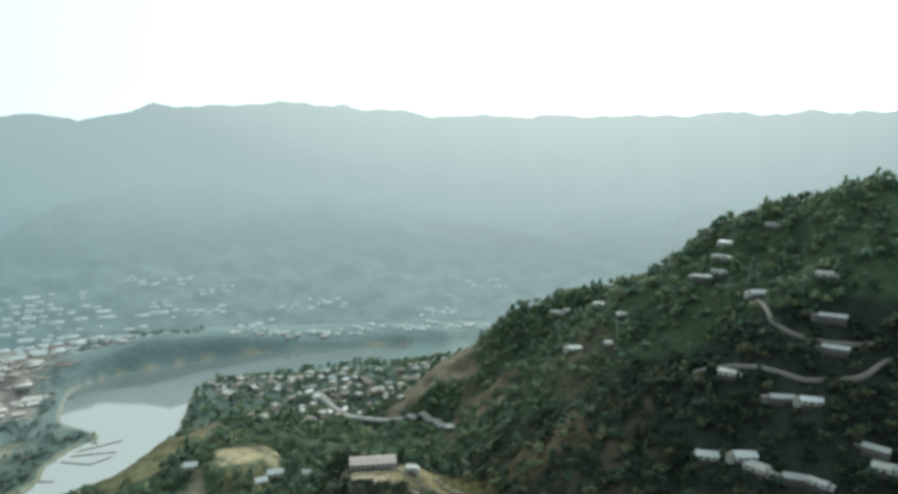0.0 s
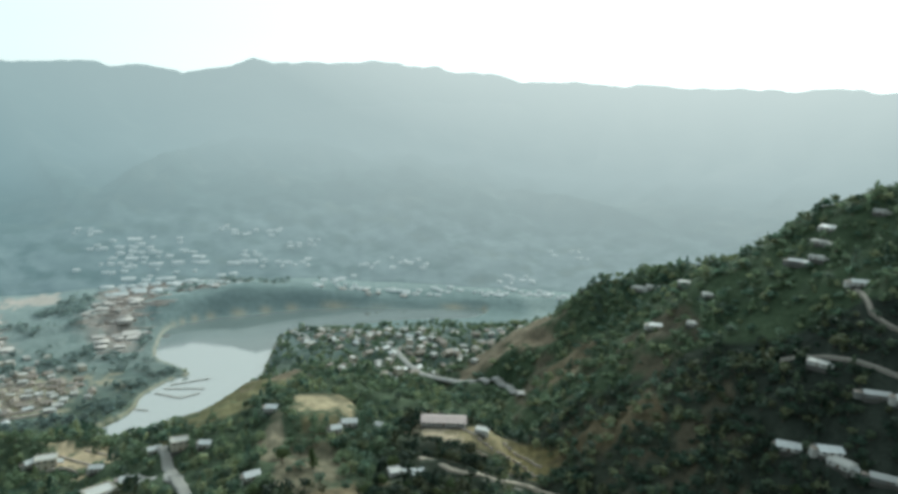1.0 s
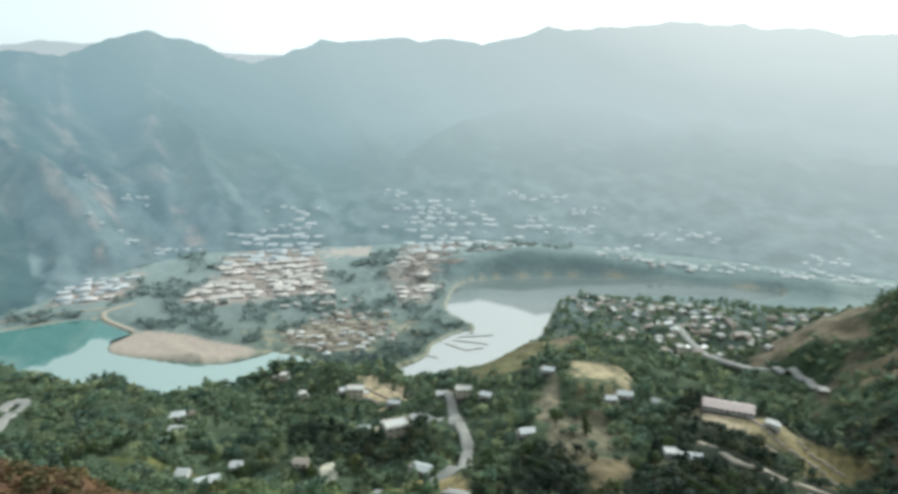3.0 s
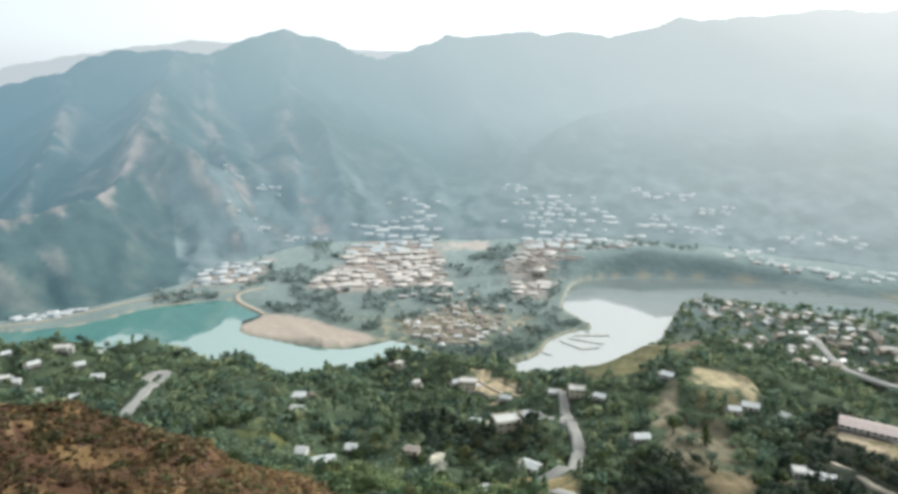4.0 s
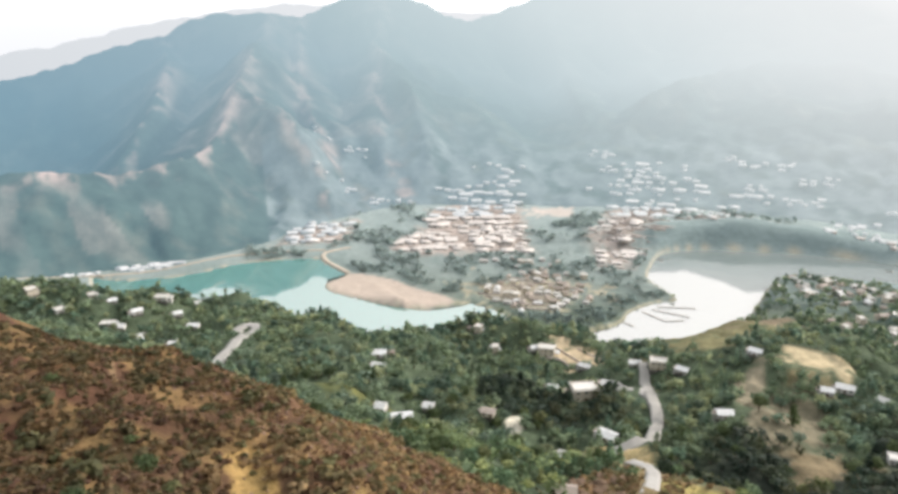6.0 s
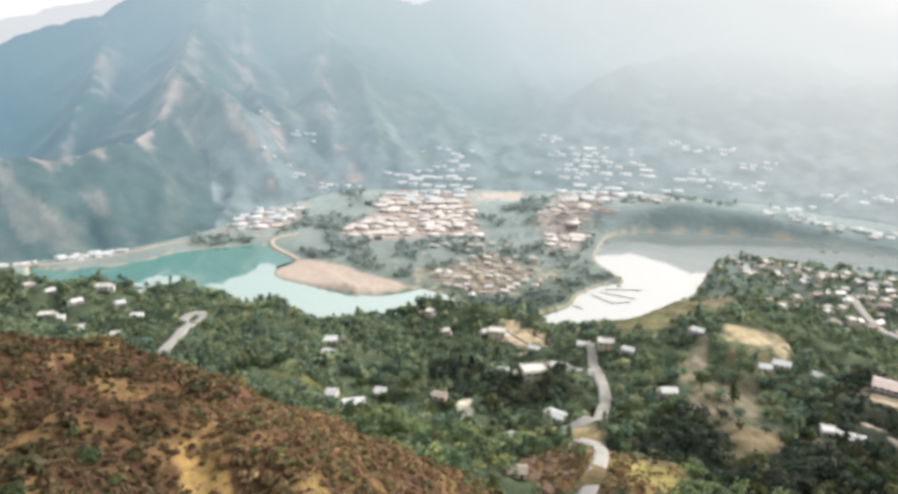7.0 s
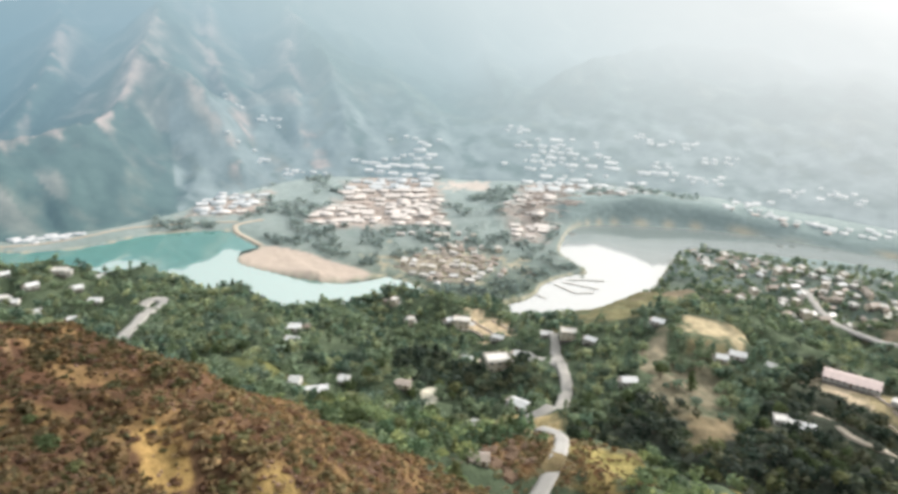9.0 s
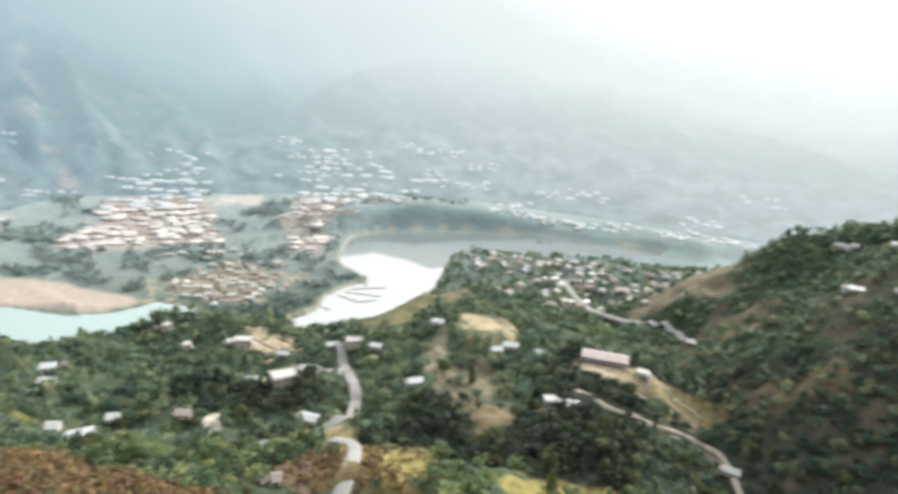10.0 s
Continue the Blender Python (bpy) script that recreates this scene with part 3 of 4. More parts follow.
def house_flat(m, w, d, storeys, wall, label, n=3, group=""):
    ob = thing("house", m, label, "house", group)
    h = 2.9 * storeys
    part("plinth", boxed(-w / 2 - 0.15, w / 2 + 0.15, -d / 2 - 0.15, d / 2 + 0.15, -3.5, 0.1), PLINTH, ob)
    part("wall", boxed(-w / 2, w / 2, -d / 2, d / 2, 0.1, h), wall, ob)
    bm = boxed(-w / 2 - 0.5, w / 2 + 0.5, -d / 2 - 0.7, d / 2 + 0.5, h, h + 0.22)
    part("roof", bm, ROOF_SLAB, ob)
    bm = bmesh.new()
    for x0, x1, y0, y1 in ((-w / 2, w / 2, -d / 2, -d / 2 + 0.2), (-w / 2, w / 2, d / 2 - 0.2, d / 2), (-w / 2, -w / 2 + 0.2, -d / 2 + 0.2, d / 2 - 0.2), (w / 2 - 0.2, w / 2, -d / 2 + 0.2, d / 2 - 0.2)):
        box(bm, x0, x1, y0, y1, h + 0.22, h + 0.75)
    part("parapet", bm, wall, ob)
    annex(ob, w, d, wall, ROOF_DULL, 1)
    openings(ob, w, d, h, n, storeys)
    return ob


def house_gable(m, w, d, h, wall, roof, label, n=3, group="", storeys=1):
    ob = thing("house", m, label, "house", group)
    rise = d * 0.24
    part("plinth", boxed(-w / 2 - 0.15, w / 2 + 0.15, -d / 2 - 0.15, d / 2 + 0.15, -3.5, 0.0), PLINTH, ob)
    part("wall", gabled_wall(w, d, h, rise), wall, ob)
    part("roof", prism(bmesh.new(), w, d, h, h + rise + 0.16, 0.55, 0.09), roof, ob)
    annex(ob, w, d, wall, ROOF_RUST, -1)
    openings(ob, w, d, h, n, storeys)
    return ob


def at(x, y, rot=0.0, dz=0.0, s=1.0, sy=None):
    return Matrix.LocRotScale((x, y, ground_at(x, y) + dz), Euler((0, 0, radians(rot))), (s, sy or s, s))


# ---- roads and paths ----
DIRT = plain("grey_brown_dirt_track", (0.24, 0.22, 0.19), scale=0.1)
DUST = plain("pale_dust_track", (0.42, 0.37, 0.30), scale=0.1)


def smooth_line(pts, step):
    p = [np.array(q, float) for q in ([pts[0]] + list(pts) + [pts[-1]])]
    out = []
    for i in range(1, len(p) - 2):
        n = max(2, int(np.linalg.norm(p[i + 1] - p[i]) / step))
        for j in range(n):
            t = j / n
            out.append(0.5 * (2 * p[i] + (p[i + 1] - p[i - 1]) * t + (2 * p[i - 1] - 5 * p[i] + 4 * p[i + 1] - p[i + 2]) * t * t + (3 * p[i] - p[i - 1] - 3 * p[i + 1] + p[i + 2]) * t ** 3))
    return np.array(out + [p[-2]])


ROADS = []


def road(name, pts, width, mat, label, category="road", skirt=2.0):
    c = smooth_line(pts, 4.0)
    t = np.gradient(c, axis=0)
    t /= np.linalg.norm(t, axis=1)[:, None]
    side = np.stack([-t[:, 1], t[:, 0]], 1)
    offs = np.array([-0.5, -0.5, -0.25, 0, 0.25, 0.5, 0.5]) * width
    z0 = np.max([height(c[:, 0] + side[:, 0] * o, c[:, 1] + side[:, 1] * o) for o in (-width / 2, 0, width / 2)], axis=0)
    k = np.hanning(13)[1:-1]
    wide = np.convolve(np.pad(z0, 5, mode="edge"), k / k.sum(), "valid")
    z0 = np.maximum(z0 * 0.4 + wide * 0.6, z0 - 0.6) + (0.35 if width > 2 else 0.22)
    drop = (-skirt, 0, 0.06, 0.1, 0.06, 0, -skirt)
    verts = [(c[i, 0] + side[i, 0] * o, c[i, 1] + side[i, 1] * o, z0[i] + dz) for i in range(len(c)) for o, dz in zip(offs, drop)]
    faces = [(i * 7 + j + 1, i * 7 + j, (i + 1) * 7 + j, (i + 1) * 7 + j + 1) for i in range(len(c) - 1) for j in range(6)]
    ob = mesh_object(name, verts, faces, mat)
    ROADS.append((c, width))
    return tagged(ob, label, category, kind="structure")


road("road", [(-202, 381), (-195, 372), (-186, 357), (-171, 336), (-156, 314), (-147, 299), (-139, 281), (-133, 266), (-132, 254), (-138, 245), (-148, 240)], 6.5, ASPHALT, "grey asphalt road curving down the wooded spur")
road("road", [(-88, 160), (-89, 172), (-91, 183), (-97, 198), (-103, 210), (-112, 221), (-122, 226)], 5.5, ASPHALT, "grey asphalt road over the grassy knoll")
road("road", [(-168, 334), (-183, 341), (-206, 352)], 8, ASPHALT, "pale apron of road beside the houses")
road("road", [(-292, 122), (-307, 138), (-331, 160), (-363, 186), (-380, 203), (-393, 213), (-402, 212), (-400, 203), (-388, 195)], 7, ASPHALT, "grey road bending round the hilltop hairpin")
road("road", [(-100, 640), (-92, 620), (-78, 606), (-60, 592), (-42, 580), (-21, 565), (-5, 548), (8, 531), (16, 510), (21, 480)], 7, ASPHALT, "grey road from the village round the bare mound")
road("road", [(202, 400), (199, 381), (198, 368), (205, 354), (214, 347), (226, 340), (240, 336)], 2.8, DIRT, "pale dirt road across the wooded hillside")
road("road", [(155, 374), (165, 367), (176, 355), (188, 343), (205, 330), (218, 322), (230, 325), (240, 325)], 2.8, DIRT, "pale dirt road across the wooded hillside")
road("path", [(-38, 352), (-28, 334), (-19, 327), (-4, 330), (14, 355), (27, 362), (39, 357), (44, 345), (48, 330), (52, 314), (56, 300)], 3.4, DUST, "pale track descending below the school", "path")
road("path", [(-712, 530), (-716, 505), (-712, 488), (-690, 476), (-660, 472), (-634, 468)], 6, DUST, "pale track along the neck of the sandbar", "path", 0.4)
road("path", [(-858, 180), (-850, 228), (-815, 290), (-800, 345), (-792, 400), (-756, 462), (-724, 500)], 5, DUST, "pale shore road along the far bank", "path", 0.4)


# ---- houses ----
rng = random.Random(7)
NEAR = [(-299, 240, 9), (-306, 255, 5), (-278, 223, 7.3), (-229, 184, 5), (-217, 186, 10.1), (-227, 213, 5), (-194, 209, 5), (-202, 230, 6.4), (-234, 328, 6.8), (-200, 311, 14.1), (-224, 331, 6.7), (-314, 362, 5.7), (-357, 384, 5.3), (-284, 388, 12.1), (-293, 386, 8.2), (-154, 263, 9), (-116, 304, 7.6), (-161, 239, 7.3), (-109, 163, 6), (-135, 389, 7), (-170, 372, 6.9), (-188, 376, 10.7)]
NEAR += [(-209, 384, 8.1), (-207, 351, 9.7), (-91, 373, 6.4), (-85, 383, 8.6), (-68, 387, 6), (-37, 318, 9.2), (-46, 314, 6), (46, 336, 7.5), (-6, 390, 5.9), (-237, 368, 7.4)]
LEFT = [(-523, 154, 5.5), (-503, 196, 10.1), (-496, 220, 5.9), (-490, 172, 7.4), (-480, 197, 6.7), (-489, 151, 8.8), (-483, 157, 6.6), (-452, 196, 7.7), (-465, 160, 11.9), (-340, 374, 5.8), (-312, 362, 5), (-530, 180, 6.5), (-515, 165, 6), (-540, 120, 7), (-510, 128, 6.5), (-440, 175, 6)]
HILL = [(113, 565, 9.8), (124, 564, 9.8), (136, 509, 10.7), (141, 471, 6.3), (108, 468, 8.9), (125, 444, 5), (188, 448, 11.5), (198, 445, 9), (203, 458, 13.5), (215, 474, 8.7), (241, 465, 8), (223, 356, 19.5), (217, 341, 18.8), (205, 404, 13.8), (184, 330, 17.6), (194, 321, 14.3), (145, 326, 15.1), (159, 315, 14.9), (161, 306, 10.2), (174, 294, 11.5), (205, 279, 14.6), (206, 287, 16.4), (181, 288, 8.6), (231, 380, 9), (167, 356, 9.3)]
PROTO = {}


def place_house(kind, x, y, size, rot, group):
    """One of a few local kinds of house, as long as given."""
    specs = {
        "flat": (10, lambda m: house_flat(m, 10, 7, 1, WALL_WHITE, "single-storey white plastered house with a flat slab roof", 3, group)),
        "flat2": (11, lambda m: house_flat(m, 11, 8, 2, WALL_CREAM, "two-storey cream house with a flat parapet roof", 3, group)),
        "tin": (9, lambda m: house_gable(m, 9, 6.5, 2.7, WALL_WHITE, ROOF_TIN, "small white house with a pale sheet-metal gable roof", 3, group)),
        "long": (18, lambda m: house_gable(m, 18, 7, 3.0, WALL_DULL, ROOF_DULL, "long grey building with a dull sheet-metal roof", 6, group)),
        "red": (14, lambda m: house_gable(m, 14, 7, 2.9, WALL_WHITE, ROOF_RED, "white house with a faded red sheet roof", 4, group)),
        "hut": (6, lambda m: house_gable(m, 6, 4.5, 2.4, WALL_CREAM, ROOF_RUST, "small cream hut with a rusty sheet roof", 2, group)),
    }
    base, make = specs[kind]
    s = size / base
    m = at(x, y, rot, 0.25, 1.0)
    m = m @ Matrix.Diagonal((s, max(s, 0.85), min(max(s, 0.9), 1.25) * (0.75 if "hillside" in group else 1.0), 1))
    if (kind, group) not in PROTO:
        PROTO[kind, group] = make(m)
        PROTO[kind, group].matrix_basis = m
        return PROTO[kind, group]
    src = PROTO[kind, group]
    keep = src.matrix_basis.copy()
    src.matrix_basis = Matrix.Identity(4)
    ob = copy_thing(src, m)
    src.matrix_basis = keep
    return ob


HOUSES = []


def settle(rows, group, pick):
    for x, y, w in rows:
        kind = pick(w)
        rot = -math.degrees(math.atan2(x, y)) + rng.uniform(-28, 28)
        place_house(kind, x, y, w, rot, group)
        HOUSES.append((x, y, w))


settle(NEAR, "houses on the wooded spur", lambda w: "flat2" if w > 10.5 else ("tin" if w > 7.2 else rng.choice(["hut", "flat", "tin"])))
settle(LEFT, "houses on the lakeside ridge", lambda w: rng.choice(["flat", "tin", "flat2"]))
settle([(x, y, w if w < 12 else w * 0.68) for x, y, w in HILL], "houses on the steep hillside", lambda w: ("red" if rng.random() < 0.06 else "long") if w > 10.9 else rng.choice(["flat", "tin", "flat"]))


def school(x, y, rot):
    m = at(x, y, rot, 0.6)
    ob = thing("school_building", m, "long white school with a faded pink roof and open veranda", "school")
    w, d, h = 27, 8, 3.4
    part("plinth", boxed(-w / 2 - 0.4, w / 2 + 0.4, -d / 2 - 2.2, d / 2 + 0.4, -6, 0), PLINTH, ob)
    part("wall", gabled_wall(w, d, h, 1.7), WALL_WHITE, ob)
    part("roof", prism(bmesh.new(), w, d + 3.2, h, h + 2.0, 0.5, 0.1), ROOF_PINK, ob)
    for i in range(10):
        px = -w / 2 + 0.4 + i * (w - 0.8) / 9
        part("veranda_post", boxed(px - 0.14, px + 0.14, -d / 2 - 1.9, -d / 2 - 1.62, 0, h - 0.2), WALL_WHITE, ob)
    openings(ob, w, d, h, 9, 1)
    return ob


school(-29, 394, 6)
HOUSES.append((-29, 394, 27))

# villages: rows of small houses scattered over terraces
AREAS = [("houses of the peninsula village", -85, 610, 60, 34, 44, 50), ("houses of the peninsula village", -40, 655, 52, 26, 26, 20), ("houses of the peninsula village", -190, 735, 58, 30, 34, -40), ("houses of the peninsula village", -120, 700, 60, 26, 24, -30), ("houses of the peninsula village", 6, 715, 34, 14, 10, 0),
         ("houses on the lake flats", -425, 565, 46, 34, 46, 37), ("houses on the lake flats", -460, 610, 36, 22, 14, 37), ("houses on the lake flats", -505, 640, 50, 16, 10, 38)]


def allowed(x, y, gap):
    if min(float(inside(np.array(x), np.array(y), l)) for l in LAKES) < 5 or any(math.hypot(x - a, y - b) < gap for a, b, _ in HOUSES):
        return False
    return all(np.min(np.hypot(c[:, 0] - x, c[:, 1] - y)) > w / 2 + 4 for c, w in ROADS)


for group, cx, cy, rx, ry, count, turn in AREAS:
    made = 0
    for _k in range(count * 12):
        a, b = rng.gauss(0, 0.55) * rx, rng.gauss(0, 0.55) * ry
        x, y = cx + a * math.cos(radians(turn)) - b * math.sin(radians(turn)), cy + a * math.sin(radians(turn)) + b * math.cos(radians(turn))
        if made >= count or not allowed(x, y, 9.5):
            continue
        place_house(rng.choice(["flat", "tin", "hut", "flat", "flat2", "hut", "hut"]), x, y, rng.uniform(4.6, 8.6), turn + rng.choice([0, 90]) + rng.uniform(-15, 15), group)
        HOUSES.append((x, y, 5))
        made += 1


def join_mesh(name, verts, faces, mats, tints=None, slots=None):
    """One mesh from arrays of corners and four-sided faces."""
    me = bpy.data.meshes.new(name)
    me.vertices.add(len(verts))
    me.vertices.foreach_set("co", np.ascontiguousarray(verts, np.float32).ravel())
    me.loops.add(faces.size)
    me.loops.foreach_set("vertex_index", np.ascontiguousarray(faces, np.int32).ravel())
    me.polygons.add(len(faces))
    me.polygons.foreach_set("loop_start", np.arange(0, faces.size, faces.shape[1], dtype=np.int32))
    for mt in mats:
        me.materials.append(mt)
    if slots is not None:
        me.polygons.foreach_set("material_index", slots.astype(np.int32))
    me.update(calc_edges=True)
    if tints is not None:
        a = me.color_attributes.new("tint", "FLOAT_COLOR", "POINT")
        a.data.foreach_set("color", np.concatenate([tints, np.ones((len(tints), 1))], 1).astype(np.float32).ravel())
    return new(name, me)


def scatter(name, mats, templates, places):
    """templates: (corners, faces, slots); places: arrays x, y, z, turn, width, tall, which, tint."""
    V, Fc, S, T, base = [], [], [], [], 0
    x, y, z, turn, wide, tall, which, tint = places
    for k, (tv, tf, ts) in enumerate(templates):
        i = np.flatnonzero(which == k)
        if not len(i):
            continue
        c, s = np.cos(turn[i])[:, None], np.sin(turn[i])[:, None]
        vx = (tv[None, :, 0] * c - tv[None, :, 1] * s) * wide[i][:, None] + x[i][:, None]
        vy = (tv[None, :, 0] * s + tv[None, :, 1] * c) * wide[i][:, None] + y[i][:, None]
        vz = tv[None, :, 2] * tall[i][:, None] + z[i][:, None]
        V.append(np.stack([vx, vy, vz], 2).reshape(-1, 3))
        Fc.append((tf[None] + (np.arange(len(i)) * len(tv))[:, None, None] + base).reshape(-1, tf.shape[1]))
        S.append(np.tile(ts, len(i)))
        T.append(np.repeat(tint[i], len(tv), axis=0))
        base += len(i) * len(tv)
    return join_mesh(name, np.concatenate(V), np.concatenate(Fc), mats, np.concatenate(T), np.concatenate(S))


# far parts of the valley town, too small to tell apart
TOWN_WALL = plain("town_plaster", (0.66, 0.635, 0.615))
TOWN_ROOF = plain("faded_town_roofs", (0.62, 0.585, 0.56))
hr = np.random.RandomState(3)
pts, rows = [], []
for quarter, gap, fill in zip(TOWN, (12.0, 12.0, 16.0), (0.66, 0.6, 0.5)):
    ring = np.array(quarter)
    reach = np.hypot(ring[:, 0], ring[:, 1])
    bear = np.arctan2(ring[:, 0], ring[:, 1])
    for r in np.arange(reach.min() + 3, reach.max(), gap):
        a = bear.min() + hr.uniform(0, 0.02)
        wave = hr.uniform(0, 6.28)
        while a < bear.max():
            l = hr.uniform(7, 19)
            rr = r + 5 * math.sin(a * 25 + wave) + hr.normal(0, 1.6)
            x, y = rr * math.sin(a), rr * math.cos(a)
            if inside(np.array(x), np.array(y), quarter) < 0:
                (pts if hr.uniform() < fill else rows).append((x, y, -a + hr.normal(0, 0.07), l))
            a += (l + hr.uniform(1, 8)) / r
FAR_AREAS = [(-470, 800, 40, 40, 12), (-440, 930, 80, 40, 34), (-560, 960, 60, 24, 18), (-826, 300, 74, 9, 34), (-225, 985, 60, 14, 20), (-130, 1005, 70, 16, 20), (30, 1030, 90, 20, 30)]
for hx, hy in ((-1000, 690), (-935, 715), (-880, 641), (-819, 678), (-760, 780), (-752, 870), (-623, 1015), (-588, 985), (-518, 1008), (-450, 1090), (-403, 1111), (-392, 1043), (-335, 1097), (-315, 1053), (-254, 1022), (-204, 1079), (20, 1083), (-125, 1096), (110, 1170)):
    FAR_AREAS.append((hx, hy, 30, 10, 8))
for cx, cy, rx, ry, n in FAR_AREAS:
    t = -math.atan2(cx, cy)
    for p, q in zip(hr.normal(0, 0.6, n) * rx, hr.normal(0, 0.6, n) * ry):
        q = round(q / 9) * 9 + hr.normal(0, 1.0)
        pts.append((cx + p * math.cos(t) - q * math.sin(t), cy + p * math.sin(t) + q * math.cos(t), t + hr.normal(0, 0.1), hr.uniform(5, 10)))
pts, rows = np.array(pts), np.array(rows)
pts = pts[np.min([inside(pts[:, 0], pts[:, 1], l) for l in LAKES], axis=0) > 6]


def house_template(flat):
    bm = boxed(-0.5, 0.5, -0.36, 0.36, -0.8, 1.0)
    if flat:
        box(bm, -0.55, 0.55, -0.42, 0.42, 1.0, 1.09)
    else:
        for s in (-1, 1):
            v = [bm.verts.new(p) for p in ((-0.56, s * 0.44, 0.95), (0.56, s * 0.44, 0.95), (0.56, 0, 1.5), (-0.56, 0, 1.5))]
            bm.faces.new(v if s < 0 else v[::-1])
        for e in (-0.5, 0.5):
            v = [bm.verts.new(p) for p in ((e, -0.36, 1.0), (e, 0.36, 1.0), (e, 0.02, 1.46), (e, -0.02, 1.46))]
            bm.faces.new(v)
    for xx in (-0.28, 0.05, 0.3):
        box(bm, xx - 0.06, xx + 0.06, -0.375, -0.35, 0.35, 0.75)
    bm.verts.index_update()
    tv = np.array([v.co for v in bm.verts])
    tf = np.array([[v.index for v in f.verts] for f in bm.faces])
    slots = np.where((np.arange(len(tf)) >= 6) & (np.arange(len(tf)) < (12 if flat else 10)), 1, 0)
    slots[-18:] = 2
    bm.free()
    return tv, tf, slots


# hamlet walls and roofs carry the same emitted haze
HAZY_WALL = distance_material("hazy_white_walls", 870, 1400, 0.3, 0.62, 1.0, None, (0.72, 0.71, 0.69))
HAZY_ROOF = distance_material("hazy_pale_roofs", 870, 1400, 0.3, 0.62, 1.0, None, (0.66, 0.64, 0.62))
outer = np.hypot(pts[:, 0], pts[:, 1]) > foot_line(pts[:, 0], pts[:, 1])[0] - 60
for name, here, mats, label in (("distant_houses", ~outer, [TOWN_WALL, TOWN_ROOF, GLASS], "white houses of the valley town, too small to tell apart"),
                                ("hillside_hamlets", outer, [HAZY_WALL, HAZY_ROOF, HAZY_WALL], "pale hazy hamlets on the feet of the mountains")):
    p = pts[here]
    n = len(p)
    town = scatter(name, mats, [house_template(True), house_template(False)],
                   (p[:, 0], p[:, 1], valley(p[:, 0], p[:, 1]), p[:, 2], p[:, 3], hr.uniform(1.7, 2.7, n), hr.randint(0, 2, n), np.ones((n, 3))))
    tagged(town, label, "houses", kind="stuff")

# terrace walls between the fields of the valley town
tv = boxed(-0.5, 0.5, -0.5, 0.5, -1, 1)
tv.verts.index_update()
wall_t = (np.array([v.co for v in tv.verts]), np.array([[v.index for v in f.verts] for f in tv.faces]), np.zeros(6, int))
tv.free()
wx, wy, wt, wl = (list(v) for v in rows.T)
for cx, cy, rx, ry in ((-440, 940, 110, 40), (-440, 570, 60, 48), (-470, 830, 50, 60)):
    t = -math.atan2(cx, cy)
    for row in np.arange(-ry, ry, 9.0):
        for k in range(3):
            a = hr.uniform(-rx, rx) * math.sqrt(max(0.05, 1 - (row / ry) ** 2)) * 0.8
            wx.append(cx + a * math.cos(t) - row * math.sin(t))
            wy.append(cy + a * math.sin(t) + row * math.cos(t))
            wt.append(t + hr.normal(0, 0.06))
            wl.append(hr.uniform(14, 38))
wx, wy, wt, wl = map(np.array, (wx, wy, wt, wl))
ok = (np.min([inside(wx, wy, l) for l in LAKES], axis=0) > 20) & (inside(wx, wy, SANDBAR) > 25)
wx, wy, wt, wl = wx[ok], wy[ok], wt[ok], wl[ok]
V = []
for x, y, t, l, g in zip(wx, wy, wt, wl, height(wx, wy)):
    c, s = math.cos(t), math.sin(t)
    q = wall_t[0] * np.array([l, 0.9, 1.3])
    V.append(np.stack([q[:, 0] * c - q[:, 1] * s + x, q[:, 0] * s + q[:, 1] * c + y, q[:, 2] + g], 1))
F4 = (wall_t[1][None] + (np.arange(len(V)) * 8)[:, None, None]).reshape(-1, 4)
STONE = plain("dry_stone_wall", (0.50, 0.44, 0.40))
tagged(join_mesh("terrace_walls", np.concatenate(V), F4, [STONE]), "long low stone walls between terraced fields", "walls", kind="stuff")


def garden_wall(pts, label="low pale stone retaining wall of the school gardens"):
    """A low stone retaining wall that follows the ground, stone course by stone course."""
    line = smooth_line(pts, 3.0)
    ob = thing("retaining_wall", Matrix.Translation((line[0][0], line[0][1], ground_at(*line[0]))), label, "wall", "garden walls")
    base = ob.matrix_basis.translation
    for (ax, ay), (bx, by) in zip(line, line[1:]):
        l, mid = math.hypot(bx - ax, by - ay), ((ax + bx) / 2, (ay + by) / 2)
        p = part("wall_section", boxed(-l / 2, l / 2, -0.3, 0.3, -1.2, 1.1), STONE, ob)
        p.matrix_basis = Matrix.LocRotScale(Vector((*mid, ground_at(*mid))) - base, Euler((0, 0, math.atan2(by - ay, bx - ax))), None)


for w in ([(-20, 391), (-9, 385), (2, 383)], [(4, 383), (16, 383), (26, 379), (35, 373)], [(17, 370), (24, 375), (30, 378)], [(-10, 376), (2, 372), (14, 366)], [(8, 392), (20, 390), (32, 386)]):
    garden_wall(w)
for w in ([(-292, 387), (-280, 384), (-268, 384), (-256, 381)], [(-282, 398), (-268, 394), (-254, 391), (-244, 394)], [(-270, 408), (-256, 406), (-243, 404)]):
    garden_wall(w, "pale stone retaining wall of the village terrace")

# ---- floating booms by the cape ----
WOOD = plain("weathered_timber_deck", (0.42, 0.40, 0.37))


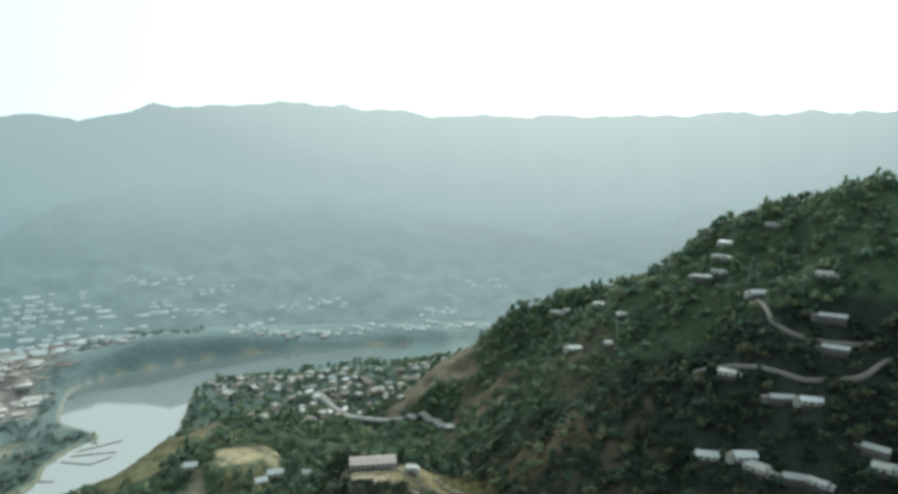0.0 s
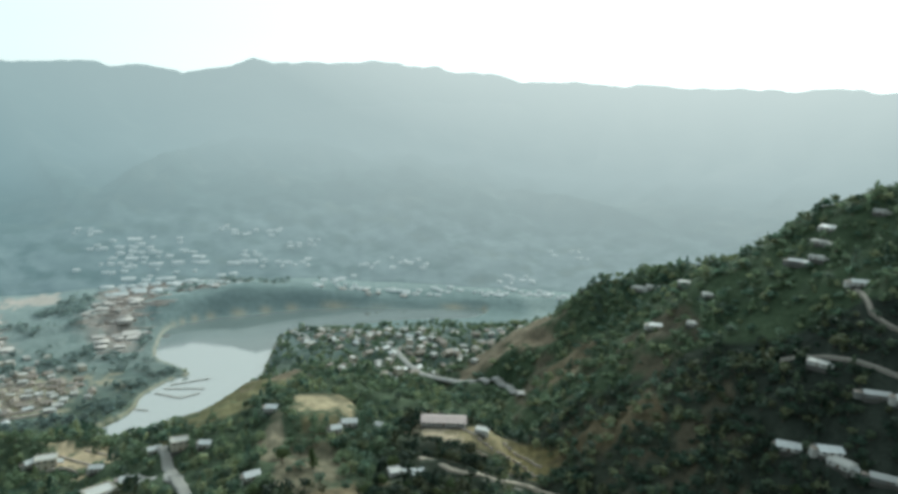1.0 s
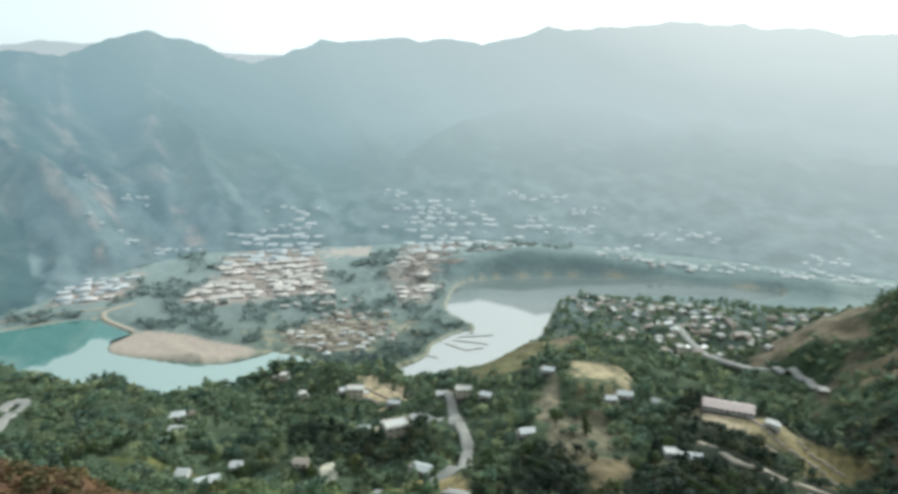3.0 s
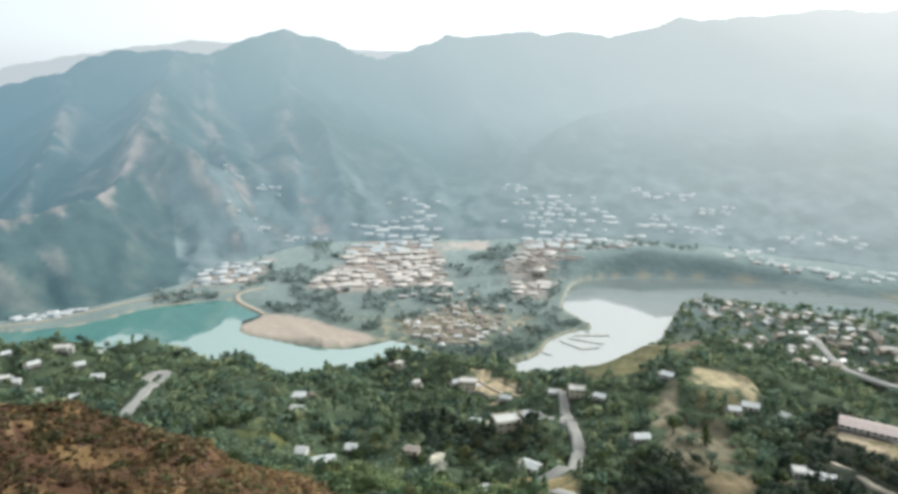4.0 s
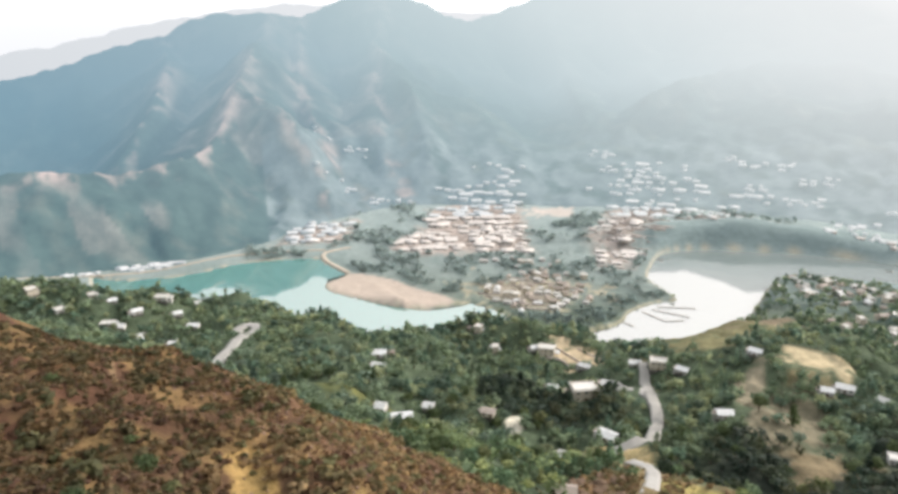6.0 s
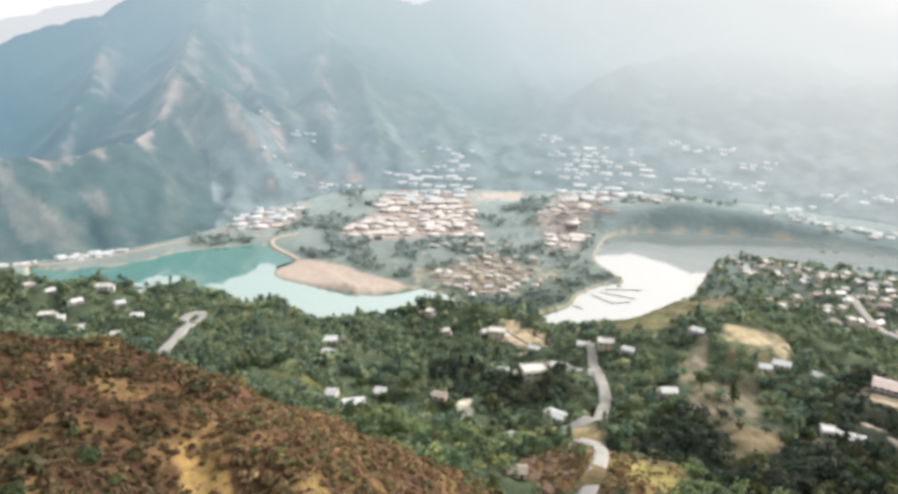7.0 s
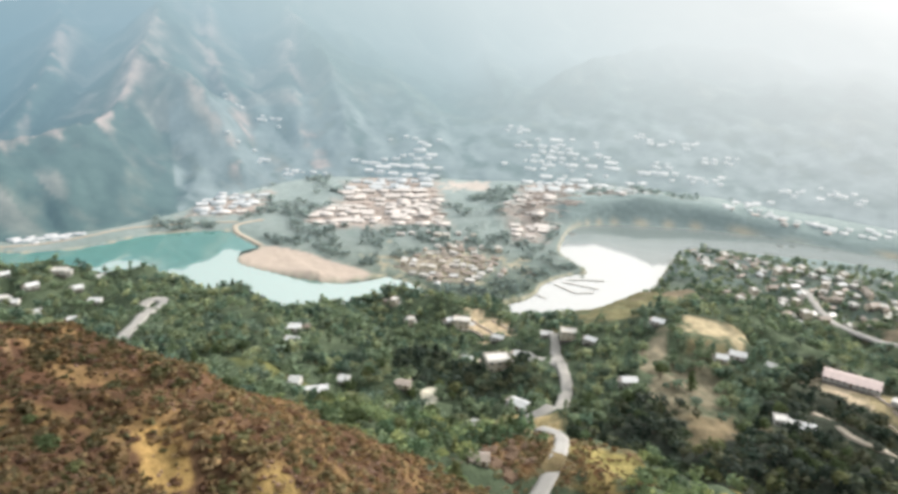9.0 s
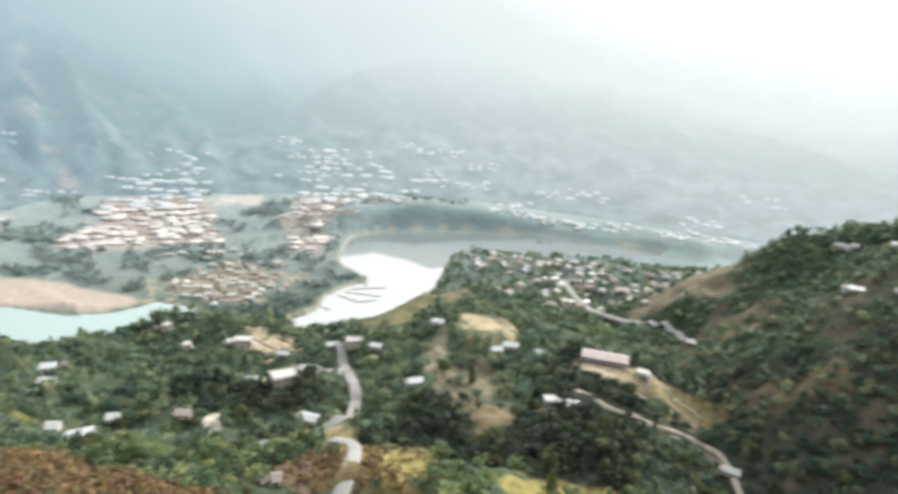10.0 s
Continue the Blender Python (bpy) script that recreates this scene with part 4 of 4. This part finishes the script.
def jetty(x0, y0, x1, y1):
    l = math.hypot(x1 - x0, y1 - y0)
    m = Matrix.LocRotScale((x0, y0, 0.02), Euler((0, 0, math.atan2(y1 - y0, x1 - x0))), None)
    ob = thing("jetty", m, "narrow grey floating jetty on the lake", "jetty", "floating jetties")
    part("deck", boxed(0, l, -0.9, 0.9, 0.35, 0.55), WOOD, ob)
    for i in range(int(l / 6)):
        part("float", boxed(i * 6 + 0.6, i * 6 + 3.2, -0.8, 0.8, -0.25, 0.348), WALL_GREY, ob)


jetty(-322, 628, -291, 652)
jetty(-323, 618, -285, 626)
jetty(-326, 606, -298, 600)
jetty(-298, 600, -285, 615)
jetty(-336, 570, -313, 568)

road("path", [(-2, 326), (12, 346), (24, 355), (36, 352), (43, 346)], 1.8, DIRT, "narrow footpath below the school gardens", "path")

# ---- trees ----
def leaf_material(name, objectwise):
    m, nodes, links, bsdf = material(name)
    geo = nodes.new("ShaderNodeNewGeometry")
    r = ramp(nodes, [(0.0, (0.72, 0.75, 0.7)), (0.6, (1.0, 1.0, 1.0)), (1.0, (1.3, 1.25, 1.1))])
    links.new(geo.outputs["Random Per Island"], r.inputs[0])
    if objectwise:
        info = nodes.new("ShaderNodeObjectInfo")
        t = ramp(nodes, [(0.0, (0.052, 0.078, 0.036)), (0.4, (0.078, 0.110, 0.048)), (0.75, (0.110, 0.140, 0.06)), (1.0, (0.16, 0.17, 0.08))])
        links.new(info.outputs["Random"], t.inputs[0])
        src = t.outputs[0]
    else:
        a = nodes.new("ShaderNodeVertexColor")
        a.layer_name = "tint"
        src = a.outputs[0]
    c = mixed(nodes, links, "MULTIPLY", 1.0, src, r.outputs[0])
    links.new(c, bsdf.inputs["Base Color"])
    bsdf.inputs["Roughness"].default_value = 0.7
    bsdf.inputs["Specular IOR Level"].default_value = 0.2
    tr = nodes.new("ShaderNodeBsdfTranslucent")
    links.new(c, tr.inputs[0])
    mx = nodes.new("ShaderNodeMixShader")
    mx.inputs[0].default_value = 0.42
    links.new(bsdf.outputs[0], mx.inputs[1])
    links.new(tr.outputs[0], mx.inputs[2])
    links.new(mx.outputs[0], nodes["Material Output"].inputs[0])
    return m


LEAF, LEAVES = leaf_material("tree_leaves", True), leaf_material("woodland_leaves", False)
BARK = plain("grey_brown_bark", (0.12, 0.09, 0.065), fine=6)


def crown_quads(r, clumps, leaves, size, shape):
    """Sprays of small leaves on clumps; unit height 1, unit crown radius about 0.42."""
    quads = []
    for k in range(clumps):
        if shape == "cone":
            h = 0.14 + 0.86 * (k + 0.5) / clumps
            rad = 0.30 * (1.02 - h) ** 0.8
            a = r.uniform(0, 6.28)
            c = np.array([rad * math.cos(a) * r.uniform(0.4, 1), rad * math.sin(a) * r.uniform(0.4, 1), h])
            spread = 0.06 + 0.10 * (1 - h)
        else:
            d = r.normal(0, 1, 3)
            d /= np.linalg.norm(d)
            c = d * r.uniform(0.45, 1.0) * np.array([0.36, 0.36, 0.30]) + np.array([0.06 * math.sin(k * 2.1), 0.06 * math.cos(k * 1.7), 0.62])
            spread = r.uniform(0.07, 0.14)
        for _ in range(leaves):
            p = c + r.normal(0, 0.55, 3) * spread
            out = p - (np.array([0, 0, p[2] - 0.08]) if shape == "cone" else np.array([0, 0, 0.52])) + 0.6 * (p - c) / spread * 0.3 + r.normal(0, 0.16, 3)
            u = np.cross(out, r.normal(0, 1, 3))
            u /= np.linalg.norm(u) + 1e-9
            w = np.cross(out, u)
            w /= np.linalg.norm(w) + 1e-9
            s = size * r.uniform(0.6, 1.3)
            quads.append([p - u * s, p - w * s * 0.75, p + u * s, p + w * s * 0.75])
    return np.array(quads).reshape(-1, 3)


def trunk_bm(r, tall, limbs):
    bm = bmesh.new()
    def limb(p0, p1, r0, r1, n=6):
        d = (p1 - p0).normalized()
        a = d.orthogonal().normalized()
        b = d.cross(a)
        rings = [[bm.verts.new(p + (a * math.cos(6.2832 * i / n) + b * math.sin(6.2832 * i / n)) * q) for i in range(n)] for p, q in ((p0, r0), (p0.lerp(p1, 0.5) + a * r0 * 0.4, (r0 + r1) / 2), (p1, r1))]
        for lo, hi in zip(rings, rings[1:]):
            for i in range(n):
                bm.faces.new((lo[i], lo[(i + 1) % n], hi[(i + 1) % n], hi[i]))
        bm.faces.new(rings[-1])
    limb(Vector((0, 0, -0.08)), Vector((r.uniform(-0.03, 0.03), r.uniform(-0.03, 0.03), tall)), 0.035, 0.014)
    for k in range(limbs):
        a = k * 6.283 / limbs + r.uniform(-0.4, 0.4)
        z = r.uniform(0.28, 0.5)
        limb(Vector((0, 0, z)), Vector((0.25 * math.cos(a), 0.25 * math.sin(a), z + r.uniform(0.15, 0.3))), 0.016, 0.006, 5)
    return bm


def tree_template(seed, clumps, leaves, size, shape):
    r = np.random.RandomState(seed)
    q = crown_quads(r, clumps, leaves, size, shape)
    nq = len(q) // 4
    faces = np.arange(nq * 4).reshape(-1, 4)
    slots = np.zeros(nq, int)
    tr = []
    for i in range(4):
        a = i * math.pi / 2
        tr += [(0.03 * math.cos(a), 0.03 * math.sin(a), -0.1), (0.015 * math.cos(a), 0.015 * math.sin(a), 0.6)]
    tf = [[nq * 4 + 2 * i, nq * 4 + 2 * ((i + 1) % 4), nq * 4 + 2 * ((i + 1) % 4) + 1, nq * 4 + 2 * i + 1] for i in range(4)]
    return np.concatenate([q, tr]), np.concatenate([faces, tf]), np.concatenate([slots, np.ones(4, int)])


def tree(seed, shape, m, label):
    r = np.random.RandomState(seed)
    ob = thing("tree", m, label, "tree", "trees on the near slopes")
    part("trunk", trunk_bm(r, 0.9 if shape == "cone" else 0.62, 0 if shape == "cone" else 5), BARK, ob)
    q = crown_quads(r, 46 if shape == "cone" else 52, 9, 0.055, shape)
    cr = join_mesh("crown", q, np.arange(len(q)).reshape(-1, 4), [LEAF])
    cr.parent = ob
    return ob


tr = np.random.RandomState(11)
N = 60000
az, rr = np.radians(tr.uniform(-88, 44, N)), np.sqrt(tr.uniform(110 ** 2, 830 ** 2, N))
tx, ty = rr * np.sin(az), rr * np.cos(az)
tz = height(tx, ty)
dome_v = dry_hill(tx, ty)
keep = (tz > 2.0) & (dome_v < 145)
shore = np.min([inside(tx, ty, l) for l in LAKES], axis=0)
keep &= (shore > 4) & (inside(tx, ty, SANDBAR) > 6)
for c, w in ROADS:
    for i in range(0, len(c), 2):
        keep &= np.hypot(tx - c[i, 0], ty - c[i, 1]) > w / 2 + 3.0
        if w > 3 and math.hypot(*c[i]) < 700:      # open, cut slope below the road
            for down in (6, 11, 16):
                lower = c[i] * (1 - down / math.hypot(*c[i]))
                keep &= np.hypot(tx - lower[0], ty - lower[1]) > w / 2 + 1.5
for hx, hy, w in HOUSES:
    keep &= np.hypot(tx - hx, ty - hy) > w * 0.5 + 2.0
    toward = np.hypot(tx - hx * (1 - 9 / math.hypot(hx, hy)), ty - hy * (1 - 9 / math.hypot(hx, hy)))
    keep &= toward > w * 0.35 + 1.0
for cx, cy, rx, ry, turn, colour, trees in PATCHES:
    t = radians(turn)
    e = (((tx - cx) * math.cos(t) + (ty - cy) * math.sin(t)) / rx) ** 2 + ((-(tx - cx) * math.sin(t) + (ty - cy) * math.cos(t)) / ry) ** 2
    keep &= (e > 1) | (tr.uniform(0, 1, N) < trees)
    if trees < 0.1:      # the open side below a clearing
        for down in (7, 13) if math.hypot(cx, cy) < 300 else (7,):
            qx, qy = cx * (1 - down / math.hypot(cx, cy)), cy * (1 - down / math.hypot(cx, cy))
            e = (((tx - qx) * math.cos(t) + (ty - qy) * math.sin(t)) / rx) ** 2 + ((-(tx - qx) * math.sin(t) + (ty - qy) * math.cos(t)) / ry) ** 2
            keep &= (e > 0.8) | (tr.uniform(0, 1, N) < 0.12)
keep &= ~((rr > 640) & (tr.uniform(0, 1, N) < 0.5))
flats = (tx < -330) & (rr > 560) & (tz < 40)
clump = rough_ground(tx * 2.2 + 50, ty * 2.2) > 0.8
keep &= ~flats | clump
# slopes and hollow whose shade is painted into the tree tints
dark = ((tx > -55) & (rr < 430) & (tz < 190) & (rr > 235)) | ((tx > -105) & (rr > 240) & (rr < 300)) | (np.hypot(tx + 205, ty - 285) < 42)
keep &= dark | (rough_ground(tx * 3 - 70, ty * 3) + 0.8 * rough_ground(tx * 0.8 + 40, ty * 0.8) > -1.6) | (tr.uniform(0, 1, N) < 0.16)
keep &= ~((tx > 15) & (tx < 130) & (rr > 290) & (rr < 540) & (rough_ground(tx * 1.7 + 300, ty * 1.7) > 1.8) & (tr.uniform(0, 1, N) < 0.5))      # thinner on bare soil
idx = np.flatnonzero(keep)
# thin out to a natural spacing
cell, chosen = {}, []
for i in idx:
    s = 4.6 if rr[i] < 640 else 7.0
    k = (int(tx[i] // s), int(ty[i] // s))
    if k not in cell:
        cell[k] = i
        chosen.append(i)
chosen = np.array(chosen)
near = chosen[(rr[chosen] < 330) & (az[chosen] > radians(-72)) & (az[chosen] < radians(35))]
tr.shuffle(near)
single = near[:230]
rest = np.setdiff1d(chosen, single)
protos = [tree(40 + k, "round" if k < 4 else "cone", Matrix.Identity(4), "bushy green broadleaf tree on the slope" if k < 4 else "dark upright conifer on the slope") for k in range(5)]
for j, i in enumerate(single):
    k = (0, 1, 2, 3, 0, 1, 2, 3, 4)[j % 9]
    s = tr.uniform(5, 9) * (1.15 if k == 4 else 1)
    m = Matrix.LocRotScale((tx[i], ty[i], tz[i]), Euler((0, 0, tr.uniform(0, 6.28))), (s * 1.15, s * 1.15, s))
    if protos[k].location.length == 0:
        protos[k].matrix_basis = m
    else:
        keepm = protos[k].matrix_basis.copy()
        protos[k].matrix_basis = Matrix.Identity(4)
        copy_thing(protos[k], m)
        protos[k].matrix_basis = keepm

TEMPL = [tree_template(70 + k, 22, 5, 0.088, "round") for k in range(4)] + [tree_template(80 + k, 24, 5, 0.075, "cone") for k in range(2)]
COARSE = [tree_template(70 + k, 13, 4, 0.125, "round") for k in range(4)] + [tree_template(80 + k, 16, 4, 0.10, "cone") for k in range(2)]
TINT = np.array([(0.054, 0.088, 0.066), (0.080, 0.122, 0.088), (0.116, 0.152, 0.098), (0.172, 0.192, 0.114), (0.096, 0.132, 0.102)])


def wood(name, ids, label, tint_fn, lo, hi, shapes):
    m = len(ids)
    which = np.where(tr.uniform(0, 1, m) < 0.88, tr.randint(0, 4, m), tr.randint(4, 6, m))
    tall = tr.uniform(lo, hi, m) * np.where(which > 3, 1.3, 1.0)
    ob = scatter(name, [LEAVES, BARK], shapes, (tx[ids], ty[ids], tz[ids] - 0.3, tr.uniform(0, 6.28, m), tall * np.where(which > 3, 1.0, tr.uniform(1.0, 1.5, m)), tall, which, tint_fn(m, ids)))
    tagged(ob, label, "woodland", kind="stuff")


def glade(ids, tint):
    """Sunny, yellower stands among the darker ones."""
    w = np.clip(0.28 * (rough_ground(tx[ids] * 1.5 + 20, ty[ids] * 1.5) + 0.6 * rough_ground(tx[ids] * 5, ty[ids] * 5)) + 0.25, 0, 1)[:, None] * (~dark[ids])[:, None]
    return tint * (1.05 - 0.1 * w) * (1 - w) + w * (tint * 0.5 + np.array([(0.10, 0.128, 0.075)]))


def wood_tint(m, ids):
    # tints inside the dark zone are cut down to stand in for shade
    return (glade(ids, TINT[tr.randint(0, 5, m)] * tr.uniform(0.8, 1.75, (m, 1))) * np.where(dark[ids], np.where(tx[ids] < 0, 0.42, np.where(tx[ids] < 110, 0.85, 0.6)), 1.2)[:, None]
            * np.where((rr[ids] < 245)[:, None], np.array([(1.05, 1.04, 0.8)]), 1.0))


hilly = rest[flats[rest] == 0]
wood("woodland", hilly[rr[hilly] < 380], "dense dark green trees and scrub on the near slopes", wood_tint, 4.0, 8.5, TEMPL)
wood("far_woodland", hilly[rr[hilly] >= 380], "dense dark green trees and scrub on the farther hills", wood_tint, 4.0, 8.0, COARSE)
# the flats' trees take a pale grey tint that stands in for haze
wood("valley_trees", rest[flats[rest]], "grey-green trees on the lake flats, paled by painted haze", lambda m, ids: np.array([(0.165, 0.21, 0.205)]) * tr.uniform(0.8, 1.3, (m, 1)), 4.0, 7.0, COARSE)

N = 9000
az, rr = np.radians(tr.uniform(-62, -14, N)), np.sqrt(tr.uniform(600 ** 2, 1056 ** 2, N))
vx, vy = rr * np.sin(az), rr * np.cos(az)
vz = height(vx, vy)
ok = (vz < 45) & (np.min([inside(vx, vy, l) for l in LAKES], axis=0) > 7) & (inside(vx, vy, SANDBAR) > 8) & (vx < -260) & (rr < foot_line(vx, vy)[0] - 4)
ok &= np.min([inside(vx, vy, q) for q in TOWN], axis=0) > 2
ok &= rough_ground(vx * 1.1 + 250, vy * 1.1) + 0.7 * rough_ground(vx * 3.1, vy * 3.1) > 0.9
ok &= (inside(vx, vy, LAKES[1]) > 75) | (vy < 780)
ok &= (np.hypot(vx + 612, vy - 828) > 42) & (np.hypot(vx + 430, vy - 565) > 55)
vx, vy, vz, vr = vx[ok][:1500], vy[ok][:1500], vz[ok][:1500], rr[ok][:1500]
m = len(vx)
LIGHT = [tree_template(120 + k, 12, 4, 0.13, "round") for k in range(3)]
tall = tr.uniform(4.0, 7.5, m)
# leaf tint pales with distance, as haze would make it
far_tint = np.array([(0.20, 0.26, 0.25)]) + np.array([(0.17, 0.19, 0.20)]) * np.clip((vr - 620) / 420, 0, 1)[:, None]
tagged(scatter("valley_groves", [LEAVES, BARK], LIGHT, (vx, vy, vz - 0.3, tr.uniform(0, 6.28, m), tall * tr.uniform(1.1, 1.7, m), tall, tr.randint(0, 3, m), far_tint * tr.uniform(0.8, 1.25, (m, 1)))), "blue-green groves between the quarters of the valley town, haze painted into their tint", "woodland", kind="stuff")

# ---- dry hill: shrubs, tufts and stones ----
N = 21000
az, rr = np.radians(tr.uniform(-92, -18, N)), tr.uniform(45, 250, N) ** 1.0
bx, by = rr * np.sin(az), rr * np.cos(az)
bz = height(bx, by)
dv = dry_hill(bx, by)
ok = (dv > 148) & (bz > 120)
for gx, gy, ga, gb in ((-90, 46, 8, 5), (-75, 56, 6, 4)):      # few tufts on the bare golden patches
    ok &= (np.hypot((bx - gx) / ga, (by - gy) / gb) > 0.9) | (tr.uniform(0, 1, N) < 0.2)
kx, ky = -95 + tr.normal(0, 15, 1100), 189 + tr.normal(0, 13, 1100)      # the same scrub on the knoll by the road
clear = np.min([np.min(np.hypot(kx[:, None] - c[None, :, 0], ky[:, None] - c[None, :, 1]), axis=1) - w / 2 for c, w in ROADS], axis=0) > 1.2
kx, ky = kx[clear], ky[clear]
bx, by, bz, ba = np.concatenate([bx[ok], kx]), np.concatenate([by[ok], ky]), np.concatenate([bz[ok], height(kx, ky)]), np.concatenate([np.degrees(az[ok]), np.zeros(len(kx))])
m = len(bx)
SHRUB = []
for k in range(4):
    r = np.random.RandomState(90 + k)
    q = crown_quads(r, 8, 4, 0.19, "round")
    q[:, 2] = (q[:, 2] - 0.3) * 1.1
    SHRUB.append((q, np.arange(len(q)).reshape(-1, 4), np.zeros(len(q) // 4, int)))
BROWNS = np.array([(0.23, 0.14, 0.085), (0.17, 0.10, 0.068), (0.27, 0.185, 0.095), (0.20, 0.165, 0.085), (0.14, 0.14, 0.068), (0.32, 0.235, 0.135)])
size = tr.uniform(0.5, 1.7, m) * np.where(rough_ground(bx * 5, by * 5) < -1.2, 0.8, 1.0) 
pick = tr.choice(6, m, p=[0.2, 0.12, 0.27, 0.21, 0.06, 0.14])
big = (tr.uniform(0, 1, m) < 0.13) & (rough_ground(bx * 4 + 20, by * 4) > -0.3)      # thickets among the low tufts
size = np.where(big, tr.uniform(1.6, 2.9, m), size)
pick = np.where(big, tr.choice([3, 4, 3, 2], m), pick)
tagged(scatter("dry_scrub", [LEAVES], SHRUB, (bx, by, bz - 0.1, tr.uniform(0, 6.28, m), size * 1.5, size, tr.randint(0, 4, m), BROWNS[pick] * tr.uniform(0.6, 1.15, (m, 1)) * (1.15 - 0.5 * np.clip((-58 - ba) / 10, 0, 1))[:, None])), "rust-brown dry shrubs and grass tufts on the hill", "scrub", kind="stuff")

N = 2600
az, rr = np.radians(tr.uniform(-70, -25, N)), tr.uniform(70, 215, N)
sx, sy = rr * np.sin(az), rr * np.cos(az)
sz = height(sx, sy)
ok = (sz > 120) & (rough_ground(sx * 4 + 90, sy * 4) > -0.5)
sx, sy, sz = sx[ok], sy[ok], sz[ok]
STONES = []
for k in range(3):
    r = np.random.RandomState(60 + k)
    bm = boxed(-0.5, 0.5, -0.4, 0.4, -0.3, 0.4)
    bm.verts.index_update()
    STONES.append((np.array([v.co for v in bm.verts]) * r.uniform(0.6, 1.3, (8, 3)), np.array([[v.index for v in f.verts] for f in bm.faces]), np.zeros(6, int)))
    bm.free()
ROCK = plain("reddish_field_stone", (0.19, 0.12, 0.09), scale=0.8)
m = len(sx)
tagged(scatter("loose_stones", [ROCK], STONES, (sx, sy, sz, tr.uniform(0, 6.28, m), tr.uniform(0.2, 0.8, m), tr.uniform(0.2, 0.6, m), tr.randint(0, 3, m), np.ones((m, 3)))), "reddish loose stones strewn over the dry hill", "stones", kind="stuff")


# ---- green bushes standing alone on the dry hill ----
for bx0, by0, s in ((-94.4, 31.5, 3.4), (-104, 33, 2.2), (-87, 32, 2.2), (-83, 19, 2.6), (-105, 54, 1.9), (-132, 30, 2.6), (-150, 44, 2.2)):
    k = int(abs(bx0)) % 4
    m = Matrix.LocRotScale((bx0, by0, ground_at(bx0, by0) - 0.25 * s), Euler((0, 0, bx0)), (s * 1.5, s * 1.5, s))
    keepm = protos[k].matrix_basis.copy()
    protos[k].matrix_basis = Matrix.Identity(4)
    tagged(copy_thing(protos[k], m), "dark green bush alone on the dry hill", "bush", "bushes on the dry hill").name = "bush"
    protos[k].matrix_basis = keepm


# ---- rock outcrop beside the road ----
OUTCROP = plain("brown_weathered_rock", (0.15, 0.105, 0.075), scale=0.6, fine=2.5)
OUTCROP.node_tree.nodes["Principled BSDF"].inputs["Specular IOR Level"].default_value = 0.08
for j, (x, y, s) in enumerate(((-107, 169, 3.6), (-109, 183, 4.6), (-105, 189, 3.4), (-98, 178, 3.0), (-101, 170, 3.8), (-113, 176, 4.0), (-104, 177, 4.4), (-112, 190, 2.6))):
    bm = bmesh.new()
    bmesh.ops.create_icosphere(bm, subdivisions=3, radius=1.0)
    for v in bm.verts:
        n = noise.noise(v.co * 1.4 + Vector((j * 7.1, 0, 0))) + 0.5 * noise.noise(v.co * 3.7 + Vector((0, j * 3.3, 0)))
        v.co *= 1 + 0.6 * n
        v.co.z *= 0.42
    me = bpy.data.meshes.new("boulder")
    bm.to_mesh(me)
    bm.free()
    me.materials.append(OUTCROP)
    ob = new("boulder", me)
    ob.matrix_basis = Matrix.LocRotScale((x, y, ground_at(x, y) - 0.2 * s), Euler((0, 0, j * 1.3)), (s, s, s))
    tagged(ob, "rough brown weathered boulder of the knoll by the road", "rock", "boulders of the outcrop")
